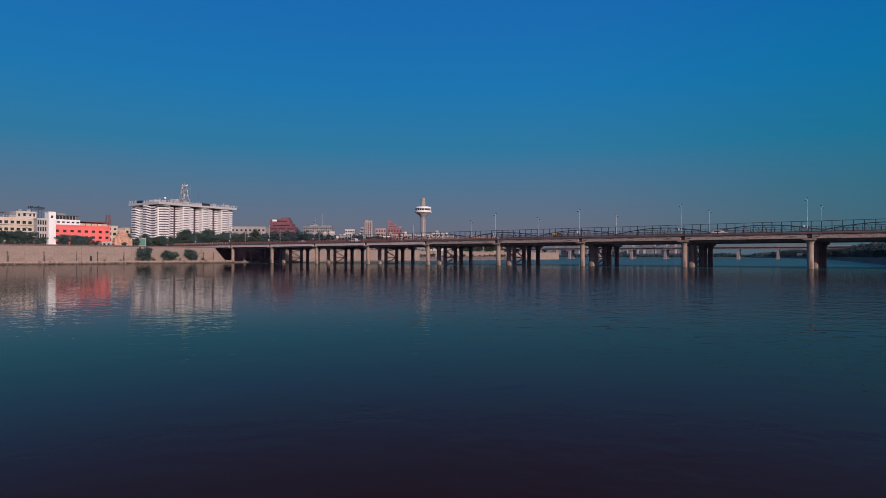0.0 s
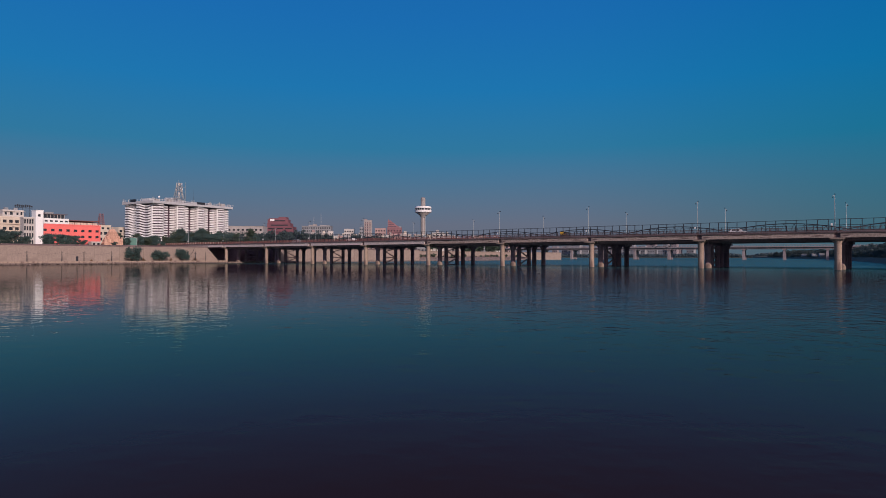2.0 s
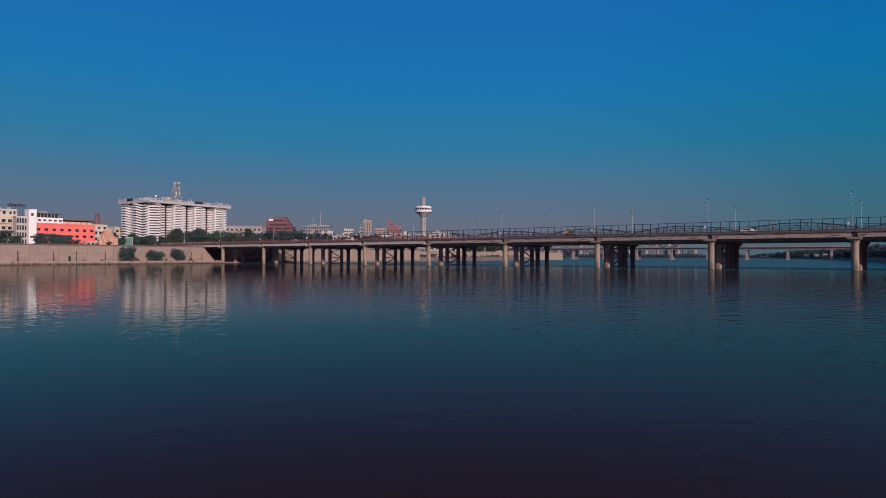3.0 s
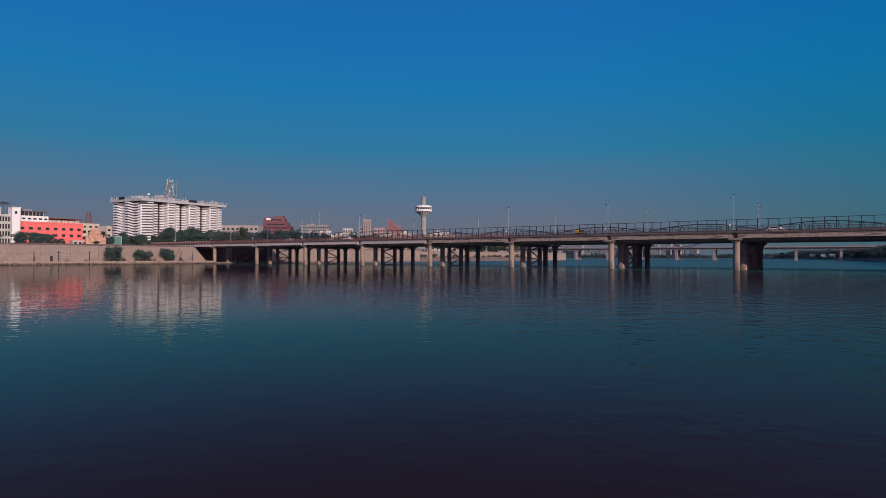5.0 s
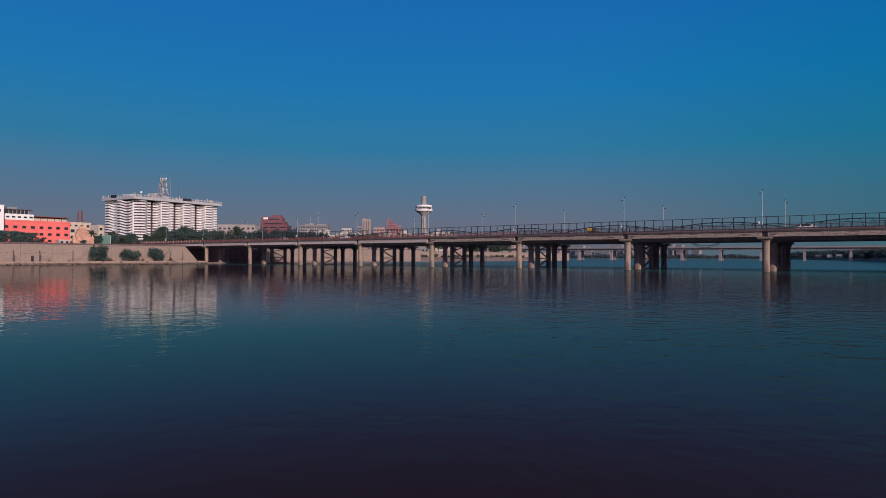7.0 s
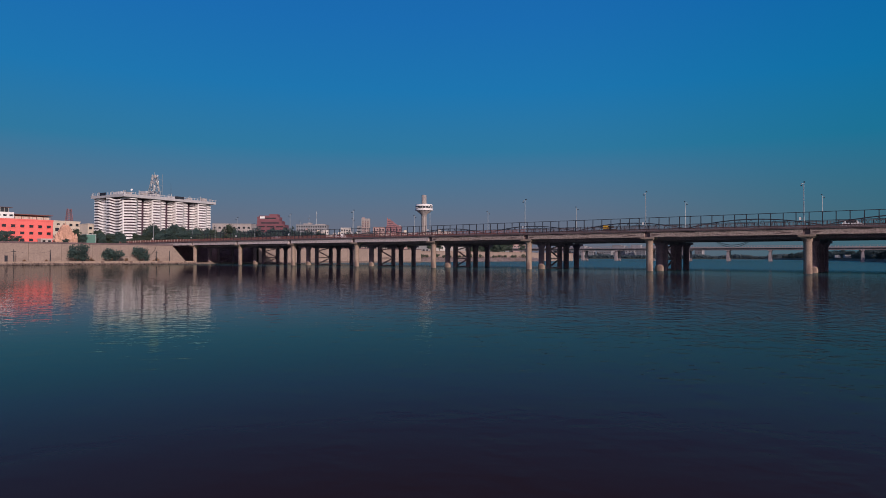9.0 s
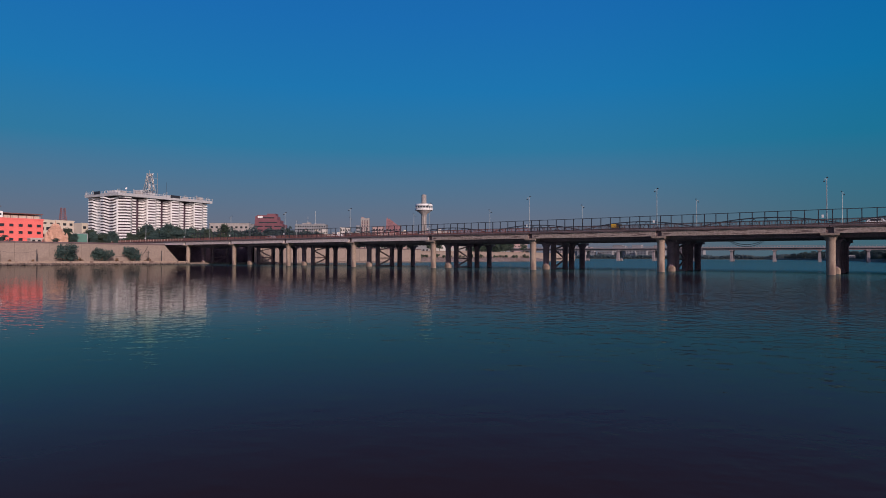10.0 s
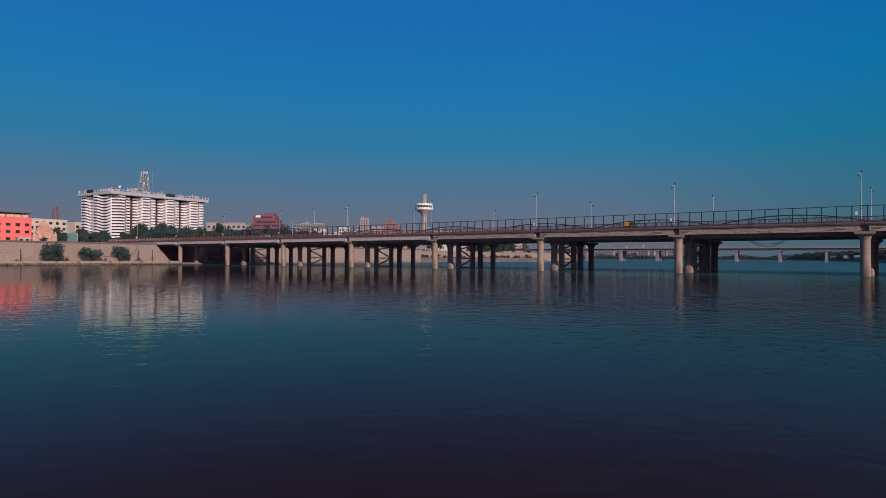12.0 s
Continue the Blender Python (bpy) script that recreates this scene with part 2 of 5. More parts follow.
COLUMN = material("buff_column_concrete", (0.35, 0.255, 0.205), 0.9, 0.35, 0.6, 0.006, streak=0.3, second=(0.17, 0.115, 0.10), second_at=0.52)
# rear columns and underpass walls: purplish deck shade painted into grimy concrete
SHADED_CONCRETE = material("grimy_shaded_concrete", (0.255, 0.168, 0.205), 0.95, 0.35, 0.5, 0.02)
STEEL = material("dark_painted_steel", (0.022, 0.024, 0.034), 0.6, 0.2, 1.5)
RUST = material("red_oxide_steel", (0.22, 0.085, 0.075), 0.7, 0.35, 1.0)
DARK_RUST = material("dark_brown_steel", (0.085, 0.05, 0.052), 0.75, 0.35, 1.0)
GALV = material("galvanised_steel", (0.34, 0.36, 0.38), 0.55, 0.15, 2.0, metal=0.3)
WHITE = material("white_paint", (0.80, 0.765, 0.76), 0.7, 0.12, 0.3, 0.005, streak=0.3)
OFFWHITE = material("weathered_offwhite_render", (0.50, 0.46, 0.44), 0.9, 0.3, 0.2, streak=0.4)
# pale bluish leaves: the haze of distance is painted into the colour
FAR_LEAF = material("far_hazed_leaves", (0.13, 0.17, 0.18), 0.95, 0.2, 0.02, through_light=0.5)
ASPHALT = material("asphalt", (0.05, 0.05, 0.052), 0.9, 0.2, 0.4)
# dark tone standing in for the shade inside recesses
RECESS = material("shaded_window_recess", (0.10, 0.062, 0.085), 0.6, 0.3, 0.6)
ROOF_GREY = material("grey_roof_concrete", (0.47, 0.46, 0.48), 0.9, 0.2, 0.3)
CORAL = material("coral_paint", (0.82, 0.17, 0.155), 0.75, 0.1, 0.25, 0.004)
CREAM = material("cream_render", (0.60, 0.51, 0.43), 0.85, 0.15, 0.25)
SANDSTONE = material("pink_sandstone", (0.60, 0.35, 0.26), 0.9, 0.3, 0.8, 0.03)
REDBRICK = material("dull_red_facade", (0.19, 0.075, 0.095), 0.85, 0.2, 0.2)
# dull red, greyed by the haze of its distance in the colour itself
HAZY_RED = material("hazed_red_facade", (0.25, 0.125, 0.14), 0.9, 0.25, 0.3)
PALE = material("pale_city_render", (0.36, 0.32, 0.31), 0.9, 0.25, 0.12)
GREYISH = material("grey_city_render", (0.26, 0.26, 0.28), 0.9, 0.3, 0.15)
PINK = material("pink_city_render", (0.38, 0.26, 0.25), 0.9, 0.25, 0.15)
GLASS = material("dark_window_glass", (0.03, 0.035, 0.045), 0.15, 0.2, 0.4)
LEAF = material("dark_green_leaves", (0.074, 0.122, 0.112), 0.7, 0.5, 0.5, through_light=0.35)
LEAF_DRY = material("dusty_green_leaves", (0.072, 0.10, 0.072), 0.8, 0.5, 0.5, through_light=0.35)
# lighter, tealer green with distance haze mixed into it
LEAF_DULL = material("hazed_dull_leaves", (0.085, 0.118, 0.118), 0.9, 0.25, 0.1, through_light=0.5)
BARK = material("grey_brown_bark", (0.12, 0.09, 0.07), 0.95, 0.3, 1.5)
GREEN_SIGN = material("teal_green_board", (0.05, 0.16, 0.13), 0.5, 0.15, 0.5)
YELLOW = material("yellow_paint", (0.75, 0.42, 0.04), 0.4, 0.1, 1.0)
BLACK = material("black_rubber", (0.02, 0.02, 0.02), 0.8, 0.1, 2.0)
FAR_CONCRETE = material("far_pinkish_concrete", (0.27, 0.225, 0.24), 0.9, 0.2, 0.1)
RIPRAP = material("brown_riprap_stone", (0.235, 0.175, 0.155), 0.95, 0.5, 0.5, 0.1)


# ---- mesh helpers ----
def box(bm, x0, x1, y0, y1, z0, z1, m=None):
    vs = [bm.verts.new(v) for v in ((x0, y0, z0), (x1, y0, z0), (x1, y1, z0), (x0, y1, z0), (x0, y0, z1), (x1, y0, z1), (x1, y1, z1), (x0, y1, z1))]
    if m is not None:
        for v in vs:
            v.co = m @ v.co
    for q in ((3, 2, 1, 0), (4, 5, 6, 7), (0, 1, 5, 4), (1, 2, 6, 5), (2, 3, 7, 6), (3, 0, 4, 7)):
        bm.faces.new([vs[i] for i in q])
    return bm


def lathe(bm, profile, seg=16, cx=0, cy=0, turn=0.0):
    """Turned solid from (radius, height) pairs, from the foot up."""
    rings = []
    for r, z in profile:
        rings.append([bm.verts.new((cx + r * math.cos(turn + math.tau * k / seg), cy + r * math.sin(turn + math.tau * k / seg), z)) for k in range(seg)])
    for a, b in zip(rings, rings[1:]):
        for k in range(seg):
            bm.faces.new((a[k], a[(k + 1) % seg], b[(k + 1) % seg], b[k]))
    bm.faces.new(rings[0][::-1])
    bm.faces.new(rings[-1])
    return bm


def bar(bm, p, q, w, h=None):
    """A square bar from p to q."""
    p, q = Vector(p), Vector(q)
    h = h or w
    d = (q - p).normalized()
    up = Vector((0, 0, 1)) if abs(d.z) < 0.95 else Vector((0, 1, 0))
    s = d.cross(up).normalized()
    u = s.cross(d)
    vs = [bm.verts.new(c + s * a * w / 2 + u * b * h / 2) for c in (p, q) for a, b in ((-1, -1), (1, -1), (1, 1), (-1, 1))]
    for f in ((3, 2, 1, 0), (4, 5, 6, 7), (0, 1, 5, 4), (1, 2, 6, 5), (2, 3, 7, 6), (3, 0, 4, 7)):
        bm.faces.new([vs[i] for i in f])
    return bm


def prism(bm, outline, z0, z1):
    a = [bm.verts.new((x, y, z0)) for x, y in outline]
    b = [bm.verts.new((x, y, z1)) for x, y in outline]
    k = len(outline)
    for i in range(k):
        bm.faces.new((a[i], a[(i + 1) % k], b[(i + 1) % k], b[i]))
    bm.faces.new(a[::-1])
    bm.faces.new(b)
    return bm


def mesh_of(name, bm, mat, smooth=False):
    bmesh.ops.recalc_face_normals(bm, faces=bm.faces)
    me = bpy.data.meshes.new(name)
    bm.to_mesh(me)
    bm.free()
    me.materials.append(mat)
    if smooth:
        me.shade_smooth()
        me.set_sharp_from_angle(angle=radians(40))
    return me


def part(name, bm, mat, parent, label="", smooth=False):
    me = bm if isinstance(bm, bpy.types.Mesh) else mesh_of(name, bm, mat, smooth)
    ob = new(name, me)
    ob.parent = parent
    if label:
        ob["label"] = label
    return ob


def place(ob, x, y, z, rz=0):
    ob.matrix_basis = pose(x, y, z, 0, 0, rz)
    return ob


def thing(name, label, category, group="", kind=""):
    return tagged(new(name), label, category, group, kind)


def nbm():
    return bmesh.new()


# ---- ground and river ----
def east_edge(y):
    return float(np.interp(y, (-4000, -100, 0, 80, 230, 400, 583, 884, 1010), (300, 245, 224, 204, 186, 162, 130, 30, -20)))


def build_ground():
    bm = nbm()
    ys = [-4000, -900, -400, -200, -100, -50, -20, -6.1, -6.0, 26.5, 26.6, 40] + [60, 80, 100, 117.8, 118.2] + list(range(140, 236, 20)) + [236] + list(range(240, 620, 20)) + [700, 800, 900, 960, 1000, 1060, 1300, 2000, 4000]
    rows = []
    for y in ys:
        e = east_edge(y)
        w = -30.0 if -6.05 < y < 26.55 else (-4.0 if y < 118 else -12.0) - min(420, max(0, y - 236) * 0.8)
        close = min(1, max(0, (y - 900) / 100))
        bed = -4 + close * 6
        rows.append([bm.verts.new(v) for v in ((-4000, y, 6.0), (-600, y, 6.0), (w - 40, y, 6.0), (w, y, 6.0 if y < 118 or y > 300 else 5.25), (w + 0.1, y, bed), ((w + e) / 2, y, bed), (e - 6, y, bed), (e, y, 0.3 + close), (e + 2.5, y, 2.0), (e + 40, y, 4.5), (600, y, 6.0), (4000, y, 6.0))])
    for a, b in zip(rows, rows[1:]):
        for i in range(len(a) - 1):
            bm.faces.new((a[i], a[i + 1], b[i + 1], b[i]))
    g = new("ground", mesh_of("ground", bm, SOIL))
    tagged(g, "dusty brown earth banks on both sides of the river", "ground", kind="structure")
    bm = nbm()
    vs = [bm.verts.new(v) for v in ((-31, -4000, 0), (420, -4000, 0), (420, 232, 0), (420, 1010, 0), (-480, 1010, 0), (-480, 300, 0), (-31, 232, 0))]
    bm.faces.new(vs)
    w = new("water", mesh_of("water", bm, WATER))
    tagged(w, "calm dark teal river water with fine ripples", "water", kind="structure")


build_ground()


# ---- west embankment ----
def build_embankment():
    wall = thing("wall_west", "tall buff concrete riverside retaining wall", "retaining wall", kind="structure")
    part("wall_core", box(nbm(), -4.0, -3.15, -900, -6, -4, 5.9), WALL_CONCRETE, wall)
    part("wall_core", box(nbm(), -4.0, -3.15, 26.5, 118, -4, 5.9), WALL_CONCRETE, wall)
    me = mesh_of("concrete_panel", box(nbm(), -0.15, 0.0, 0.03, 7.97, 0.5, 5.75), WALL_CONCRETE)
    for k in range(12):
        place(part("concrete_panel", me, None, wall), -3.0, -14 - 8 * k, 0)
    for k in range(11):
        place(part("concrete_panel", me, None, wall), -3.0, 30 + 8 * k, 0)
    # raked end of the wall beside the bridge underpass, and the shaded walls behind it
    bm = nbm()
    a = [bm.verts.new((-3.0, y, z)) for y, z in ((-6, -4), (-6, 5.75), (-1.1, 0.45), (-1.1, -4))]
    b = [bm.verts.new((-4.0, y, z)) for y, z in ((-6, -4), (-6, 5.75), (-1.1, 0.45), (-1.1, -4))]
    for i in range(4):
        bm.faces.new((a[i], a[(i + 1) % 4], b[(i + 1) % 4], b[i]))
    bm.faces.new(a[::-1])
    bm.faces.new(b)
    part("raked_end", bm, WALL_CONCRETE, wall)
    part("side_wall", box(nbm(), -30, -4.0, -6.2, -5.6, -4, 6.0), SHADED_CONCRETE, wall, "dark shaded concrete")
    part("side_wall", box(nbm(), -30, -3.2, 26.5, 27.1, -4, 6.0), SHADED_CONCRETE, wall, "dark shaded concrete")
    part("back_wall", box(nbm(), -30.2, -29.6, -6, 27, -4, 6.6), SHADED_CONCRETE, wall, "dark shaded concrete")
    part("coping", box(nbm(), -4.1, -2.85, -900, -5.9, 5.75, 6.2), DECK_EDGE, wall, "dark weathered coping")
    part("coping", box(nbm(), -4.1, -2.85, 26.4, 118.2, 5.75, 6.08), DECK_EDGE, wall, "dark weathered coping")
    ledge = tagged(new("pavement", mesh_of("pavement", box(nbm(), -29.6, -3.0, -5.6, 26.5, -4, 0.41), LEDGE)), "dark stone floor of the underpass below the bridge", "pavement", kind="structure")
    part("kerb", box(nbm(), 0.9, 1.5, -300, -1.2, 0.45, 0.95), COLUMN, wall, "low weathered kerb along the ledge")
    rng = random.Random(8)
    bm = nbm()
    for k in range(560):
        q = rng.uniform(0.12, 0.3)
        box(bm, -q, q, -q * 1.3, q * 1.3, -q * 0.6, q * 0.6, pose(1.75 + rng.uniform(-0.15, 0.5), -rng.uniform(1, 170), 0.12 + rng.uniform(-0.1, 0.2), rng.uniform(-25, 25), rng.uniform(-25, 25), rng.uniform(0, 90)))
    tagged(new("rubble", mesh_of("rubble", bm, LEDGE)), "dark wet rubble along the foot of the riverside ledge", "rubble", kind="stuff")
    ledge = tagged(new("pavement", mesh_of("pavement", box(nbm(), -3.0, 1.6, -900, 118, -4, 0.45), LEDGE)), "dark stone landing ledge along the foot of the wall", "ledge", kind="structure")


build_embankment()


# ---- road bridge ----
SPAN, DECK_Z, SOFFIT_Z, FIRST, LAST = 24.5, 7.02, 5.48, -2, 12
FASCIA_Z = 5.98


def pier_x(k):
    """The eastern spans are slightly shorter."""
    return SPAN * k - (0.035 * max(0, k - 4) ** 2 if k <= 8 else 0.56 + 0.28 * (k - 8))


def along(ob, k):
    """Puts a piece of one span's length into span k."""
    ob.matrix_basis = pose(pier_x(k), ob.matrix_basis.translation.y, ob.matrix_basis.translation.z) @ Matrix.Diagonal(((pier_x(k + 1) - pier_x(k)) / SPAN, 1, 1, 1))
    return ob


def build_bridge():
    bridge = thing("road_bridge", "long grey concrete beam road bridge on many columns", "bridge")
    # deck spans
    deck = mesh_of("deck_slab", box(nbm(), 0.02, SPAN - 0.02, -1.45, 23.45, DECK_Z - 0.13, DECK_Z), DECK_EDGE)
    edge_beam = mesh_of("edge_beam", box(nbm(), 0.03, SPAN - 0.03, -1.50, -1.08, DECK_Z + 0.004, DECK_Z + 0.20), DECK_EDGE)
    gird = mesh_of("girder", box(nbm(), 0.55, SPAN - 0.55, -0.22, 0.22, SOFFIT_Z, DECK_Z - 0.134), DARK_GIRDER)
    edge_bm = nbm()
    box(edge_bm, 0.5, SPAN - 0.5, -0.20, 0.22, FASCIA_Z + 0.16, DECK_Z - 0.135)
    box(edge_bm, 0.5, SPAN - 0.5, -0.27, 0.27, FASCIA_Z, FASCIA_Z + 0.158)
    box(edge_bm, 0.45, SPAN - 0.45, -0.26, -0.204, DECK_Z - 0.30, DECK_Z - 0.14)
    edge = mesh_of("girder", edge_bm, GIRDER)
    clean = edge.copy()
    clean.materials[0] = PALE_GIRDER
    road = mesh_of("carriageway", box(nbm(), 0.0, SPAN, 1.2, 20.8, DECK_Z, DECK_Z + 0.06), ASPHALT)
    kerb = mesh_of("kerb", box(nbm(), 0.0, SPAN, -1.07, 1.2, DECK_Z, DECK_Z + 0.15), DECK_EDGE)
    for k in range(FIRST, LAST):
        d = along(part("deck_slab", deck, None, bridge), k)
        part("carriageway", road, None, d)
        part("kerb", kerb, None, d)
        part("edge_beam", edge_beam, None, d)
        place(part("edge_beam", edge_beam, None, d), 0, 24.58, 0)
        place(part("kerb", kerb, None, d), 0, 21.87, 0)
        for gy in (-1.0, 1.9, 4.9, 7.7, 10.9, 14.2, 17.1, 20.1, 23.0):
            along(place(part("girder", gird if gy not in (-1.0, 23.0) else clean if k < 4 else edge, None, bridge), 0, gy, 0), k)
    # piers
    low, top = SOFFIT_Z - 0.42, FASCIA_Z - 0.46
    front_me = mesh_of("column", lathe(nbm(), [(0.60, -4), (0.60, top - 0.75), (0.62, top - 0.6), (0.95, top)], 20), COLUMN, True)
    # sunlit foot kept pale buff, below a shaft painted in the deck's shade
    foot_me = mesh_of("foot", lathe(nbm(), [(0.76, -4), (0.76, 0.55), (0.72, 0.8), (0.61, 1.0)], 20), COLUMN, True)
    round_me = mesh_of("column", lathe(nbm(), [(0.60, -4), (0.60, low - 0.7), (0.94, low)], 16), SHADED_CONCRETE, True)
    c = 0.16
    old_me = mesh_of("column", prism(nbm(), [(-0.46, -0.46 + c), (-0.46 + c, -0.46), (0.46 - c, -0.46), (0.46, -0.46 + c), (0.46, 0.46 - c), (0.46 - c, 0.46), (-0.46 + c, 0.46), (-0.46, 0.46 - c)], -4, SOFFIT_Z - 0.3), SHADED_CONCRETE)
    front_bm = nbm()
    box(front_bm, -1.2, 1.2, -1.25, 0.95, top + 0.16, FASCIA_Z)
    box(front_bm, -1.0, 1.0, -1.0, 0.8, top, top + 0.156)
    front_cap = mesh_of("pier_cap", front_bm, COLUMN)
    link_me = mesh_of("cross_beam", box(nbm(), -0.55, 0.55, 0.9, 8.0, SOFFIT_Z - 0.36, SOFFIT_Z - 0.02), SHADED_CONCRETE)
    cap_me = mesh_of("pier_cap", box(nbm(), -1.15, 1.15, -0.95, 0.95, low, SOFFIT_Z), SHADED_CONCRETE)
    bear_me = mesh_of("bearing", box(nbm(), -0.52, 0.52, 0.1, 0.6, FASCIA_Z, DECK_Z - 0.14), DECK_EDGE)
    oldcap_me = mesh_of("pier_cap", box(nbm(), -0.75, 0.75, 7.5, 14.4, SOFFIT_Z - 0.6, SOFFIT_Z), SHADED_CONCRETE)
    ya, yb = 8.7, 13.2
    zigzag = (((0, yb, 4.9), (0, ya, 4.05)), ((0, ya, 4.05), (0, yb, 2.25)), ((0, ya, 2.1), (0, yb, 2.1)), ((0, yb, 1.95), (0, ya, 0.3)), ((0, ya, 0.15), (0, yb, 0.15)))
    brace_me = [mesh_of("brace", bar(nbm(), p, q, 0.24), SHADED_CONCRETE) for p, q in zigzag]
    for k in range(0, LAST + 1):
        pier = place(part("pier", front_cap, None, bridge), pier_x(k), 0, 0)
        part("column", front_me, None, pier)
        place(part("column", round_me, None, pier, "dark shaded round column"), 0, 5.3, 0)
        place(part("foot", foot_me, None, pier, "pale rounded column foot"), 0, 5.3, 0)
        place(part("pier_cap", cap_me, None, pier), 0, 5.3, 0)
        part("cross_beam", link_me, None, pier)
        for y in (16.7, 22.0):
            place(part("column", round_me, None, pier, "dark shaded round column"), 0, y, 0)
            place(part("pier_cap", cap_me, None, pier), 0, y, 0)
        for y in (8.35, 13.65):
            place(part("column", old_me, None, pier, "dark shaded square column"), 0, y, 0)
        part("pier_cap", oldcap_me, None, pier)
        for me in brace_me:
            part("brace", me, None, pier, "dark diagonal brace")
        for y in (-1.0, 22.4):
            place(part("bearing", bear_me, None, pier), 0, y, 0)


build_bridge()


# fences, lamps and the arched lattice along the deck
def build_fences():
    post = mesh_of("post", box(nbm(), -0.06, 0.06, -0.06, 0.06, 0.0, 2.23), STEEL)
    rail = mesh_of("top_rail", box(nbm(), 0, SPAN, -0.05, 0.05, 2.16, 2.25), STEEL)
    low = mesh_of("parapet_rail", box(nbm(), 0, SPAN, -0.05, 0.05, 0.08, 0.26), RUST)
    mid = mesh_of("mid_rail", box(nbm(), 0, SPAN, -0.03, 0.03, 0.72, 0.80), RUST)
    bm = nbm()
    for i in range(136):
        box(bm, 0.05 + i * 0.18, 0.10 + i * 0.18, -0.02, 0.02, 0.26, 0.72)
    bal = mesh_of("balustrade_infill", bm, RUST)
    dark_low, dark_mid, dark_bal = low.copy(), mid.copy(), bal.copy()
    for me in (dark_low, dark_mid, dark_bal):
        me.materials[0] = DARK_RUST
    stub = mesh_of("post", box(nbm(), -0.06, 0.06, -0.08, 0.08, 0.0, 0.84), CREAM)
    for k in range(FIRST, LAST):
        for y in (-1.3, 23.3):
            tall = k >= 0
            f = thing("bridge_fence", "dark steel fence over a rusty balustrade on the bridge edge" if tall else "low rusty balustrade with pale posts on the bridge approach", "fence", "fences along the bridge")
            place(f, 0, y, DECK_Z + 0.15)
            along(f, k)
            for i in range(14):
                place(part("post", post if tall else stub, None, f, "" if tall else "pale post"), 0.35 + i * SPAN / 14, 0, 0)
            if tall:
                part("top_rail", rail, None, f)
            east_half = k >= 5
            part("parapet_rail", dark_low if east_half else low, None, f, "dark brown rail" if east_half else "rusty red rail")
            part("mid_rail", dark_mid if east_half else mid, None, f, "dark brown rail" if east_half else "rusty red rail")
            part("balustrade_infill", dark_bal if east_half else bal, None, f, "dark brown balusters" if east_half else "rusty red balusters")["kind"] = "stuff"


build_fences()


def build_lattice():
    n = 24
    z = [1.2 + 1.5 * (1 - (2 * i / n - 1) ** 2) for i in range(n + 1)]
    bm = nbm()
    ring = None
    for i in range(n + 1):
        x = SPAN * i / n
        r = [bm.verts.new((x, dy, z[i] + dz)) for dy, dz in ((-0.12, -0.09), (0.12, -0.09), (0.12, 0.09), (-0.12, 0.09))]
        if ring:
            for k in range(4):
                bm.faces.new((ring[k], ring[(k + 1) % 4], r[(k + 1) % 4], r[k]))
        else:
            bm.faces.new(r[::-1])
        ring = r
    bm.faces.new(ring)
    top = mesh_of("arched_chord", bm, STEEL)
    bot = mesh_of("bottom_chord", box(nbm(), 0, SPAN, -0.1, 0.1, 0.0, 0.3), STEEL)
    webs = []
    for i in range(n):
        a, b = (0.4, z[i + 1]) if i % 2 else (z[i], 0.4)
        webs.append(mesh_of("web", bar(nbm(), (SPAN * i / n, 0, a), (SPAN * (i + 1) / n, 0, b), 0.075), STEEL))
    for k in range(2, LAST):
        t = thing("pipe_truss", "dark arched steel lattice truss along the far kerb of the bridge", "truss", "lattice trusses on the bridge")
        place(t, 0, 21.9, DECK_Z + 0.15)
        along(t, k)
        part("arched_chord", top, None, t)
        part("bottom_chord", bot, None, t)
        for me in webs:
            part("web", me, None, t)


build_lattice()


def build_street_lamps():
    pole = mesh_of("pole", lathe(nbm(), [(0.09, 0), (0.07, 1.5), (0.045, 6.55)], 10), GALV, True)
    base = mesh_of("base", box(nbm(), -0.2, 0.2, -0.2, 0.2, 0, 0.3), GALV)
    bm = nbm()
    bar(bm, (0, 0, 6.5), (0.05, 0.2, 6.85), 0.05)
    bar(bm, (0, 0, 6.58), (-0.26, -0.15, 6.64), 0.05)
    bar(bm, (-0.26, -0.15, 6.64), (-0.28, -0.2, 6.3), 0.05)
    arm = mesh_of("arm", bm, GALV)
    head = mesh_of("lamp_head", box(nbm(), -0.1, 0.1, -0.15, 0.15, -0.07, 0.07), STEEL)
    meter = mesh_of("meter_box", box(nbm(), -0.14, 0.14, -0.12, 0.12, 0, 0.44), WHITE)
    for k in range(FIRST + 1, LAST + 1):
        for y, dy in ((-0.85, 1), (22.85, -1)):
            s = thing("street_lamp", "slim galvanised street lamp with two small heads on the bridge deck", "street lamp", "street lamps on the bridge")
            place(s, pier_x(k) - 0.4, y, DECK_Z + 0.15, 0 if dy == 1 else 180)
            part("pole", pole, None, s)
            part("base", base, None, s)
            part("arm", arm, None, s)
            place(part("lamp_head", head, None, s, "dark lamp head"), 0.06, 0.24, 6.88)
            place(part("lamp_head", head, None, s, "dark lamp head"), -0.28, -0.22, 6.3)
            if dy == 1:
                part("bracket", bar(nbm(), (-0.5, 0, 1.3), (0, 0, 1.3), 0.05), GALV, s)
                place(part("meter_box", meter, None, s, "white metal box"), -0.50, 0, 1.06)


build_street_lamps()


